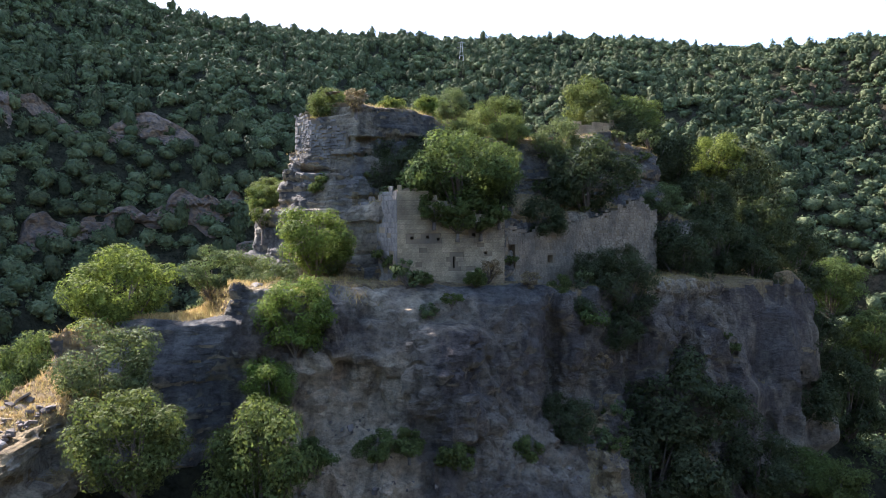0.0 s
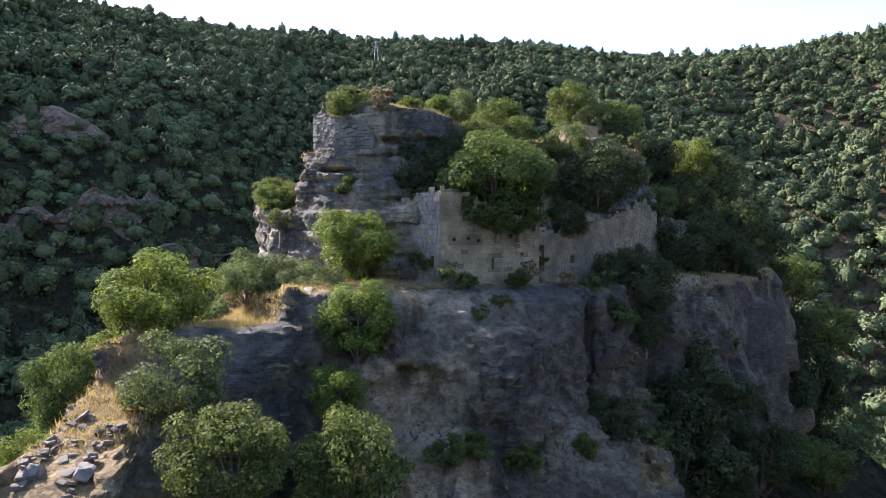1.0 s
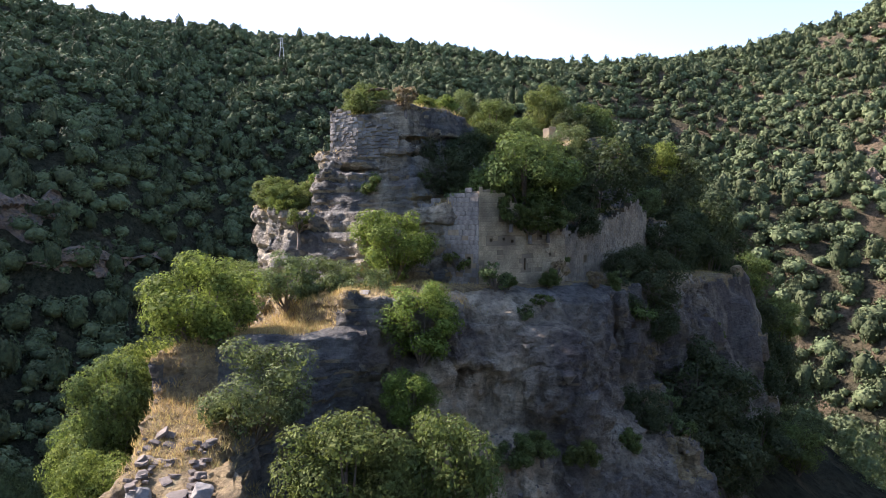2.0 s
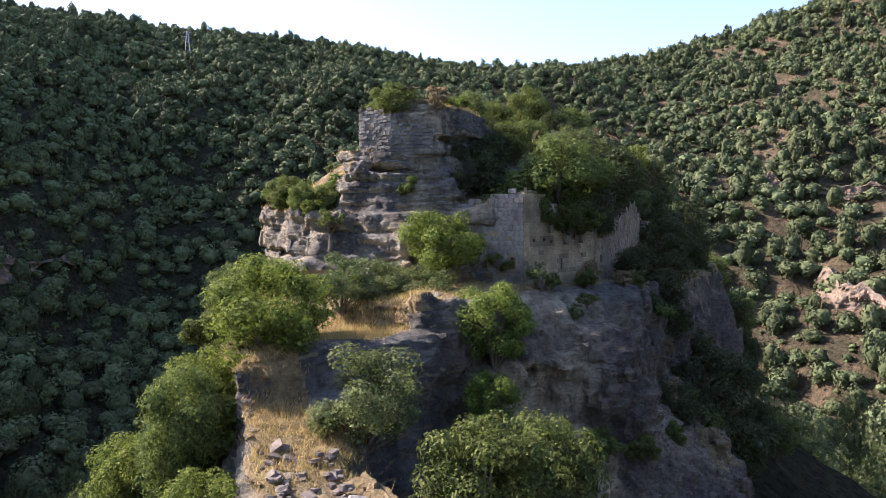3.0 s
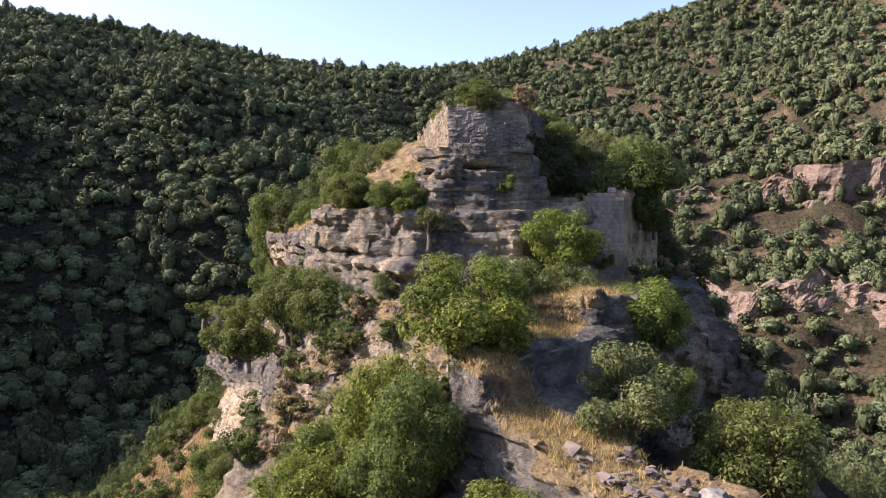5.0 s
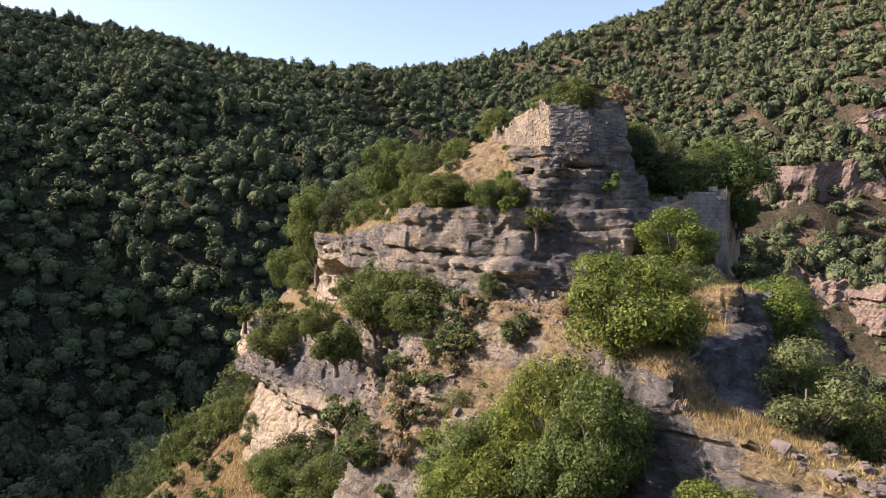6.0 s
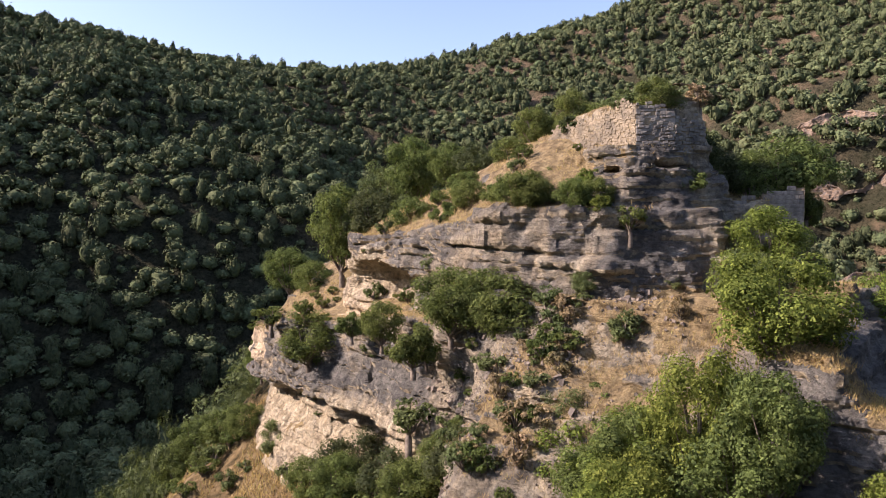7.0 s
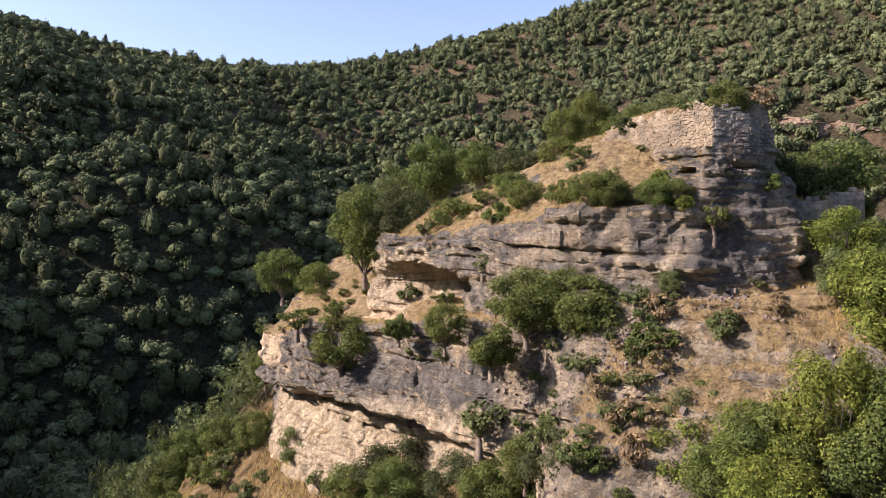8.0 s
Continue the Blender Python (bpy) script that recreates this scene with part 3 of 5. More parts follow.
def build_crag():
    h, lo, hi = 0.36, (-33.0, 18.0, 27.0), (44.0, 118.0, 71.0)
    ax = [np.arange(a, b, h) for a, b in zip(lo, hi)]
    X, Y, Z = np.meshgrid(*ax, indexing="ij")
    f = crag_field(X, Y, Z)
    near = np.abs(f) < 4
    solid_top = np.where((f < 0).any(2), lo[2] + h * (f.shape[2] - 1 - np.argmax((f < 0)[:, :, ::-1], 2)), lo[2])
    damp = (0.35 + 0.65 * sstep(0.4, 2.2, np.abs(solid_top[:, :, None] - Z)))[near]
    p = np.stack([X[near], Y[near], Z[near]], -1)
    warp = 1.2 * vnoise(p / 11.0, 61)
    joints = fbm(p * np.array([0.42, 0.42, 0.1]), 3, 66)
    # thick beds with their own overhang, parted by thin seams and a few upright joints
    lz = bed_level(p, warp)
    layer = np.floor(lz)
    shelf = vnoise(np.stack([p[:, 0] / 8, p[:, 1] / 8, layer * 1.0 + 0.001], -1), 70)
    bx = (p[:, 0] + 0.9 * joints) / 3.7 + 0.37 * layer
    by = (p[:, 1] + 0.9 * joints) / 3.7 + 0.61 * layer
    cell = vnoise(np.stack([np.floor(bx), np.floor(by), layer], -1) + 0.001, 71)
    seam = np.abs(lz - np.round(lz)) * 1.3
    bedded = sstep(53, 56, p[:, 2])
    mass = massive(p)
    # the southern cliff: rounded ribs, clefts and slabs that part along joints
    flute = 1 - 2.4 * np.abs(fbm(np.stack([(p[:, 0] + 0.5 * warp) / 5.5, (p[:, 1] + 0.5 * warp) / 5.5, p[:, 2] / 20], -1), 2, 67))
    tall_layer = np.floor((p[:, 2] + 2.5 * warp) / 6.5)
    sx, sy = (p[:, 0] + 1.1 * joints) / 4.2 + 0.37 * tall_layer, (p[:, 1] + 1.1 * joints) / 4.2 + 0.61 * tall_layer
    rib = vnoise(np.stack([np.floor(sx), np.floor(sy), tall_layer], -1) + 0.001, 73)
    cleft = np.minimum(np.abs(sx - np.round(sx)), np.abs(sy - np.round(sy))) * 4.2
    cell = cell * (1 - mass) + mass * 1.3 * rib
    seam = seam * (1 - mass) + mass * cleft
    n = (1.3 - 0.75 * bedded) * fbm(p / 8.0, 4, 63, 0.46) + (0.35 + 0.2 * bedded) * (1 - mass) * shelf + 0.2 * joints + 0.28 * cell + mass * (2.2 * np.abs(fbm(p / np.array([4.5, 4.5, 6.0]), 3, 69)) - 0.6) + (0.16 + 0.2 * mass) * sstep(0.24, 0.0, seam) - 1.1 * mass * flute - 1.0 * mass * fbm(p / 11.0, 2, 68)
    f[near] += n * damp
    for at, size in (((-6.0, 42.0, 50.2), (0.7, 1.4, 1.2)), ((-11.2, 86.0, 53.3), (4.6, 10.0, 2.5)), ((-6.2, 40.0, 48.6), (2.7, 1.9, 2.7)), ((7.6, 46.6, 50.0), (1.5, 3.2, 6.5)),
                     ((-8.2, 50.5, 57.0), (1.6, 2.0, 1.8))):
        f = bore(f, X, Y, Z, at, size)
    v, q = surface_net(f, lo, h)
    keep = v[q[:, 0], 2] > 28
    q = q[keep]
    low = ground_height(v[:, None, 0], v[:, None, 1])[:, 0]
    q = q[(v[:, 2] > low - 1.5)[q].any(1)]
    v, q = roughen(v, q)
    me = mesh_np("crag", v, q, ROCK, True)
    soil = me.attributes.new("soil", "FLOAT", "POINT")
    soil.data.foreach_set("value", np.where(bare(v), 0, lie(v, q)).astype(np.float32))
    me.set_sharp_from_angle(angle=radians(30))
    ob = new("crag", me)
    tagged(ob, "weathered grey and tan limestone crag with bedded cliffs", "rock", kind="structure")
    return v, q


crag_v, crag_q = build_crag()


def tops(v, q):
    """Middle, normal and area of the faces."""
    a, b, c, d = (v[q[:, k]] for k in range(4))
    n = np.cross(c - a, d - b)
    area = np.linalg.norm(n, axis=1)
    return (a + b + c + d) / 4, n / np.maximum(area, 1e-9)[:, None], area / 2


crag_mid, crag_n, crag_area = tops(crag_v, crag_q)


def rest(x, y, zmax=99):
    """The height of the top of the crag, or of the ground, at a place in plan."""
    near = (np.abs(crag_mid[:, 0] - x) < 0.6) & (np.abs(crag_mid[:, 1] - y) < 0.6) & (crag_n[:, 2] > 0.2) & (crag_mid[:, 2] < zmax)
    z = float(ground_height(np.array([[x]]), np.array([[y]]))[0, 0])
    return max(z, float(crag_mid[near, 2].max())) if near.any() else z


# ---- cliff bands on the valley sides ----
def cliff_band(az0, az1, level, tall, seed):
    """A ledge of bedded rock that follows the hillside at a level."""
    run = int(abs(az1 - az0) * 5)
    az = np.radians(np.linspace(az0, az1, run))
    lift = level + 5.0 * fbm(xyz(np.arange(run) / 53.0, seed * 1.7), 3, seed)
    reach = np.arange(95.0, 330.0, 1.0)
    gx, gy = CX + reach[None] * np.sin(az)[:, None], CY + reach[None] * np.cos(az)[:, None]
    over = ground_height(gx, gy) > lift[:, None]
    d = reach[np.argmax(over, 1)]
    d = np.convolve(np.pad(d, 4, mode="edge"), np.ones(9) / 9, "valid")
    high = tall * np.clip(0.55 + 0.75 * fbm(xyz(np.arange(run) / 25.0, seed * 3.1), 4, seed + 1), 0.06, 1.2)
    ends = np.minimum(1, np.minimum(np.arange(run), run - 1 - np.arange(run)) / 6.0)
    high = high * ends
    rows = 26
    v = np.zeros((run, rows, 3))
    for k in range(rows):
        up = min(k / 20.0, 1.0)
        z = lift + high * (up - 0.45)
        back = -2.0 * ends + 0.22 * high * up + (max(k - 20, 0) ** 1.5) * 1.3
        p = xyz(CX + d * np.sin(az), CY + d * np.cos(az), z)
        bed = np.floor((p[:, 2] + 1.5 * vnoise(p / 25.0, seed + 5)) / 2.4)
        lump = 1.8 * fbm(p / np.array([7.0, 7.0, 9.0]), 5, seed + 2, 0.6) + 1.3 * vnoise(np.stack([p[:, 0] / 6, p[:, 1] / 6, bed + 0.001], -1), seed + 3)
        r = d + back + lump * (1 if k < 20 else 0.3)
        v[:, k] = xyz(CX + r * np.sin(az), CY + r * np.cos(az), z - 0.35 * max(k - 21, 0))
    i, k = np.meshgrid(np.arange(run - 1), np.arange(rows - 1), indexing="ij")
    f = np.stack([i * rows + k, (i + 1) * rows + k, (i + 1) * rows + k + 1, i * rows + k + 1], -1).reshape(-1, 4)
    ob = new("cliff_band", mesh_np("cliff_band", v.reshape(-1, 3), f, CLIFF, False))
    tagged(ob, "reddish grey limestone cliff band across the wooded slope", "cliff", kind="structure")


for i, band in enumerate(((54, 100, 66, 22), (60, 104, 30, 22), (78, 110, 94, 12), (-24, -46, 56, 20), (-27, -50, 84, 16), (-14, -30, 46, 10))):
    cliff_band(*band, 300 + 7 * i)


# ---- trees ----
def tube(points, radii, sides=6):
    p = np.array(points, float)
    v, f = [], []
    for i in range(len(p)):
        w = p[min(i + 1, len(p) - 1)] - p[max(i - 1, 0)]
        w = w / (np.linalg.norm(w) + 1e-9)
        a = np.cross(w, (0.3, 1, 0.1))
        a /= np.linalg.norm(a)
        b = np.cross(w, a)
        for k in range(sides):
            t = 2 * math.pi * k / sides
            v.append(p[i] + radii[i] * (a * math.cos(t) + b * math.sin(t)))
    for i in range(len(p) - 1):
        for k in range(sides):
            k2 = (k + 1) % sides
            f.append((i * sides + k, i * sides + k2, (i + 1) * sides + k2, (i + 1) * sides + k))
    return np.array(v), np.array(f)


def leaf_cloud(rng, centres, radii, count, size, inner=0.2, toss=0.32):
    """Sprays of leaves as small triangles over and inside clumps."""
    w = radii ** 2
    pick = rng.choice(len(radii), count, p=w / w.sum())
    d = rng.normal(size=(count, 3))
    d[:, 2] += 0.25
    d /= np.linalg.norm(d, axis=1)[:, None]
    k = np.where(rng.random(count) < inner, rng.uniform(0.3, 0.8, count), rng.uniform(0.8, 1.08, count))
    p = centres[pick] + d * (radii[pick] * k)[:, None] * np.array([1, 1, 0.85])
    n = d + rng.normal(size=(count, 3)) * toss + np.array([0, 0, 0.3])
    n /= np.linalg.norm(n, axis=1)[:, None]
    a = np.cross(n, rng.normal(size=(count, 3)))
    a /= np.linalg.norm(a, axis=1)[:, None]
    b = np.cross(n, a)
    s = (size * rng.uniform(0.6, 1.35, count) * np.where(k < 0.8, 1.8, 1.0))[:, None]
    fold = n * s * 0.18
    v = np.stack([p - a * s * 0.62, p + a * s * 0.5 + b * s * 0.46 + fold, p + a * s * 0.42 - b * s * 0.5 - fold], 1).reshape(-1, 3)
    return v, np.arange(count * 3).reshape(-1, 3)


def make_tree(seed, leaf, radius, trunk, clumps, count, size, flat=0.8, name="tree"):
    """A tree whose foot is at its origin: a trunk with limbs, and a crown of leaf clumps."""
    rng = np.random.default_rng(seed)
    top = np.array([0, 0, trunk + radius * flat])
    d = rng.normal(size=(clumps, 3))
    d /= np.linalg.norm(d, axis=1)[:, None]
    k = rng.uniform(0.5, 0.86, clumps)[:, None]
    centres = top + d * k * radius * np.array([1, 1, flat])
    radii = radius * rng.uniform(0.17, 0.36, clumps)
    root = new(name)
    vs, fs, off = [], [], 0
    bend = rng.normal(size=2) * 0.12 * trunk
    mid = np.array([bend[0], bend[1], trunk * 0.6])
    r0 = 0.045 * radius + 0.05
    v, f = tube([(0, 0, -0.6), (0, 0, 0.05), mid, top * np.array([1, 1, 0.98])], [r0 * 1.5, r0 * 1.15, r0 * 0.85, r0 * 0.3], 7)
    vs.append(v), fs.append(f)
    off += len(v)
    for c in centres[: min(12, clumps)]:
        start = mid * rng.uniform(0.75, 1.2)
        bow = (start + c) / 2 + np.array([0, 0, 0.1 * radius]) * rng.normal()
        v, f = tube([start, bow, c], [r0 * 0.5, r0 * 0.32, r0 * 0.1], 5)
        vs.append(v), fs.append(f + off)
        off += len(v)
    part("trunk", mesh_np("trunk", np.concatenate(vs), np.concatenate(fs), BARK, True), root)
    v, f = leaf_cloud(rng, centres, radii, count, size, 0.15, 0.22)
    part("crown", mesh_np("crown", v, f, leaf), root)
    return root


KINDS = {
    "bright": (make_tree(1, LEAF_BRIGHT, 3.0, 0.5, 40, 12000, 0.19, 0.9), "bright green broadleaf tree with a rounded crown", "tree", 3.2),
    "bright2": (make_tree(2, LEAF_BRIGHT, 3.0, 0.4, 44, 12000, 0.19, 1.0), "yellow-green broadleaf tree with a lumpy crown", "tree", 3.4),
    "mid": (make_tree(3, LEAF_MID, 3.0, 0.5, 40, 10500, 0.2, 0.92), "green broadleaf tree with a dense rounded crown", "tree", 3.26),
    "mid2": (make_tree(4, LEAF_MID, 3.0, 0.7, 42, 11000, 0.195, 0.8), "spreading green broadleaf tree", "tree", 3.1),
    "olive": (make_tree(5, LEAF_OLIVE, 3.0, 1.0, 38, 9500, 0.18, 0.85), "grey-green small-leaved tree with an open crown", "tree", 3.55),
    "dark": (make_tree(6, LEAF_DARK, 3.0, 0.3, 40, 9500, 0.2, 0.95), "dark green evergreen tree", "tree", 3.15),
    "bush": (make_tree(7, LEAF_MID, 1.5, 0.05, 26, 4200, 0.17, 0.85, "shrub"), "low green shrub rooted in the rock", "shrub", 1.32),
    "bushb": (make_tree(8, LEAF_BRIGHT, 1.5, 0.05, 24, 4200, 0.17, 0.85, "shrub"), "bright green shrub rooted in the rock", "shrub", 1.32),
}
# kind, x, y, height of the crown's middle, crown radius
TREES = [
    ("bright", -20.3, 44.0, 55.4, 3.6),
    ("olive", -17.8, 36.8, 52.3, 2.9),
    ("mid", -14.3, 32.2, 49.6, 2.9),
    ("bright", -8.6, 48.0, 58.4, 2.8),
    ("bright2", -8.6, 41.4, 54.2, 2.5),
    ("bright2", -9.8, 39.6, 51.0, 1.7),
    ("mid", -9.3, 35.5, 47.4, 3.1),
    ("mid2", 1.0, 49.6, 62.9, 3.9),
    ("bush", -0.6, 47.9, 60.6, 1.3),
    ("bush", 1.0, 48.4, 60.0, 1.4),
    ("bush", 2.6, 48.9, 59.9, 1.3),
    ("bush", 3.9, 49.4, 60.4, 1.1),
    ("olive", -13.0, 47.0, 56.2, 1.9),
    ("olive", -15.5, 47.5, 56.4, 2.1),
    ("olive", -11.0, 45.6, 55.8, 1.9),
    ("mid", -8.9, 55.8, 68.4, 1.9),
    ("mid", -15.2, 62.4, 61.8, 1.9),
    ("mid", -13.2, 58.2, 61.4, 1.6),
    ("mid", -12.8, 60.2, 61.6, 1.4),
    ("mid", -24.6, 43.0, 50.2, 2.6),
    ("bright2", -24.6, 38.0, 47.6, 2.2),
    ("olive", 9.6, 60.4, 66.4, 2.3),
    ("dark", 11.9, 58.7, 63.2, 4.1),
    ("dark", 7.6, 54.1, 59.8, 2.0),
    ("mid", 16.0, 77.7, 71.5, 3.2),
    ("mid", 20.0, 75.6, 69.8, 3.3),
    ("dark", 21.0, 72.4, 66.0, 4.0),
    ("mid", 5.4, 67.5, 69.1, 2.6),
    ("olive", 0.8, 63.6, 69.7, 2.1),
    ("bushb", -1.6, 60.5, 69.3, 1.4),
    ("bushb", -4.3, 57.5, 68.3, 1.5),
    ("bright", 29.2, 77.4, 65.8, 3.6),
    ("dark", 31.9, 77.2, 62.4, 4.5),
    ("dark", 23.5, 72.3, 65.1, 2.9),
    ("olive", 19.7, 64.1, 61.4, 2.1),
    ("dark", 25.9, 67.0, 57.6, 3.9),
    ("dark", 31.4, 71.0, 58.8, 3.9),
    ("dark", 36.8, 74.9, 55.5, 4.1),
    ("mid", 42.0, 76.7, 52.3, 3.7),
    ("dark", 14.3, 57.0, 58.5, 1.7),
    ("dark", 13.5, 52.8, 54.7, 2.9),
    ("dark", 21.0, 61.9, 57.0, 3.5),
    ("bush", 10.4, 50.7, 53.3, 2.0),
    ("dark", 17.5, 52.4, 45.7, 4.9),
    ("dark", 14.6, 49.2, 42.3, 4.9),
    ("dark", 7.9, 45.4, 46.8, 2.0),
    ("dark", 23.9, 53.1, 40.7, 3.4),
    ("dark", 32.4, 63.3, 43.7, 3.2),
    ("dark", 39.9, 69.2, 42.7, 4.1),
    ("bush", 2.2, 47.9, 56.2, 0.9),
    ("bush", -1.2, 46.8, 56.6, 0.6),
    ("bush", -3.8, 39.4, 47.1, 1.3),
    ("bush", -1.9, 39.9, 47.6, 1.1),
    ("mid", 45.7, 75.4, 46.7, 3.9),
    ("dark", -3.6, 54.2, 63.4, 2.8),
    ("dark", -1.2, 56.4, 65.0, 2.3),
    ("mid", 1.6, 57.8, 66.0, 2.3),
    ("mid", 5.5, 61.0, 67.0, 2.0),
    ("dark", 17.2, 73.5, 69.3, 2.6),
    ("dark", 2.7, 52.2, 62.0, 2.8),
    ("mid", -18.4, 67.4, 53.9, 3.0),
    ("mid", -17.7, 62.9, 53.5, 3.0),
    ("bush", -20.9, 68.9, 50.8, 2.1),
    ("mid2", -12.8, 91.7, 47.9, 3.5),
    ("olive", -10.3, 101.2, 35.9, 2.6),
    ("mid", -8.3, 110.4, 35.5, 2.9),
    ("dark", -13.8, 83.8, 37.4, 3.8),
    ("mid", -16.3, 87.2, 35.6, 2.8),
    ("mid", -21.5, 69.0, 40.4, 2.7),
    ("dark", -22.6, 62.2, 43.6, 2.9),
    ("mid", -22.2, 58.2, 43.5, 3.0),
    ("bright", -21.9, 54.5, 45.8, 3.3),
    ("mid", -23.5, 49.9, 47.2, 3.2),
    ("bright2", -23.5, 46.7, 49.9, 2.9),
    ("mid", -24.6, 44.7, 48.2, 2.7),
    ("mid", -5.6, 94.6, 59.1, 4.3),
    ("dark", -5.7, 89.7, 60.3, 3.5),
    ("mid", 9.3, 124.8, 52.1, 4.1),
    ("mid", 3.3, 110.8, 51.4, 3.5),
    ("mid", 4.0, 75.1, 69.3, 2.4),
    ("dark", -2.5, 76.9, 64.6, 3.1),
    ("mid", 0.2, 83.5, 65.7, 2.5),
    ("mid", 2.4, 90.8, 65.5, 3.7),
    ("mid", -0.6, 67.7, 70.1, 1.7),
    ("bush", -14.6, 58.7, 54.8, 1.7),
    ("olive", -7.1, 51.8, 56.2, 1.7),
    ("olive", 1.2, 95.7, 63.7, 3.1),
    ("bush", -8.5, 71.2, 60.6, 1.5),
    ("bush", -19.1, 54.3, 49.5, 1.7),
    ("bush", -20.8, 59.9, 46.8, 1.6),
    ("mid", -3.3, 114.1, 40.8, 2.3),
    ("mid", -5.2, 121.2, 31.9, 3.2),
    ("mid", -5.0, 129.2, 27.3, 3.8),
    ("mid", -6.5, 131.0, 23.3, 3.8),
    ("mid", -20.6, 66.3, 43.4, 2.2),
    ("mid", -24.8, 51.6, 46.0, 2.4),
    ("mid", -17.4, 64.9, 54.0, 2.8),
    ("bright", -23.5, 50.7, 46.5, 2.8),
    ("bright2", -26.3, 48.8, 46.0, 2.6),
    ("bright", -21.0, 50.5, 47.9, 2.1),
    ("bright", -25.3, 49.2, 45.7, 2.3),
    ("bright2", -20.9, 51.3, 47.2, 2.2),
    ("mid", -20.4, 46.2, 47.0, 2.3),
    ("bright", -20.3, 43.7, 46.4, 1.8),
    ("olive", -20.7, 56.0, 48.5, 1.8),
    ("bright2", -27.3, 49.3, 45.2, 2.4),
    ("mid", -22.5, 45.1, 46.4, 2.0),
    ("mid", -18.8, 79.8, 37.8, 3.1),
    ("dark", -18.8, 72.8, 39.8, 3.0),
    ("mid", -19.0, 66.1, 41.7, 2.6),
    ("mid", -19.1, 60.5, 42.9, 2.7),
    ("dark", -18.0, 56.6, 44.7, 2.7),
    ("mid", -18.8, 51.8, 46.0, 2.4),
    ("bright", -18.3, 48.5, 47.4, 2.7),
    ("mid", -18.0, 45.3, 47.2, 2.5),
    ("bright2", -17.9, 42.4, 47.3, 2.4),
    ("mid", -19.5, 46.8, 45.3, 2.3),
    ("mid", -20.1, 52.9, 43.8, 2.5),
    ("bright", -18.1, 39.7, 47.2, 1.7),
    ("dark", -19.4, 57.8, 42.1, 2.5),
    ("dark", 28.7, 65.8, 55.3, 3.2),
    ("mid", 4.0, 53.2, 63.3, 2.5),
    ("dark", 25.9, 70.2, 61.6, 3.1),
    ("dark", 34.7, 71.7, 52.0, 3.2),
    ("dark", 12.8, 50.7, 52.7, 1.8),
    ("bush", 8.1, 50.3, 55.0, 1.2),
    ("dark", 22.9, 57.2, 42.5, 3.1),
    ("dark", 35.5, 67.5, 48.1, 3.4),
    ("bush", 0.8, 40.4, 46.3, 1.3),
    ("bush", 5.0, 42.4, 46.0, 1.2),
    ("bush", -6.9, 38.5, 48.2, 1.2),
    ("dark", 11.1, 46.2, 41.7, 2.5),
    ("mid", 32.1, 57.0, 37.9, 2.8),
    ("mid", 28.8, 56.1, 39.6, 2.3),
    ("dark", 17.7, 49.1, 40.5, 2.7),
    ("bushb", -11.9, 59.6, 62.6, 1.1),
    ("bush", -13.6, 57.2, 60.2, 1.3),
    ("bush", -10.4, 63.8, 63.0, 1.2),
    ("bush", -10.9, 68.6, 62.0, 1.5),
    ("mid", -7.5, 74.5, 62.4, 2.2),
    ("bush", -11.6, 74.0, 60.4, 1.3),
    ("mid", -5.4, 71.2, 65.6, 2.0),
    ("mid", -8.6, 80.5, 60.0, 2.4),
    ("bush", -9.8, 56.0, 63.4, 0.9),
    ("bush", -9.3, 53.2, 62.4, 1.2),
    ("olive", -15.9, 57.6, 55.6, 1.1),
    ("mid", -15.0, 59.0, 61.4, 1.5),
    ("mid", -15.6, 63.5, 61.9, 1.7),
    ("bush", -13.9, 66.4, 61.9, 1.4),
    ("bushb", -14.8, 57.2, 60.7, 0.9),
    ("mid", -11.2, 71.5, 61.7, 1.8),
    ("dark", 9.2, 51.2, 53.4, 2.2),
    ("dark", 11.6, 53.6, 56.2, 1.9),
    ("mid", -18.6, 74.6, 51.6, 2.0),
    ("bush", -15.3, 82.0, 50.4, 1.5),
    ("olive", -17.2, 71.0, 50.2, 1.8),
]


def plant_trees():
    for kind, x, y, z, r in TREES:
        base, label, cat, tall = KINDS[kind]
        if x < -5 and y > 66 and z < 46:      # on the slope at the western foot
            z -= min(0.015 * (y - 40), 1.0)
        size = r / (1.5 if cat == "shrub" else 3.0)
        foot = rest(x, y, z)
        if (cat == "shrub" or r < 2.0) and 0.75 * r < z - foot < 2.6 * r:
            z = foot + 0.75 * r
        stretch = (z - foot) / (tall * size)
        if stretch > 1.9:          # rooted in the face of the cliff
            stretch, foot = 1.0, z - tall * size
        if stretch > 1.4:
            stretch, foot = 1.25, z - 1.25 * tall * size
        if stretch < 0.95:         # the crown spreads down over the slope
            stretch, foot = 0.95, z - 0.95 * tall * size
        t = copy_thing(base, pose(x, y, foot - 0.1, 0, 0, (x * 37 + y * 91) % 360) @ Matrix.Diagonal((size, size, size * stretch, 1)))
        tagged(t, label, cat, "trees on the crag")
    for base, *_ in KINDS.values():
        for o in (*base.children_recursive, base):
            bpy.data.objects.remove(o)


plant_trees()


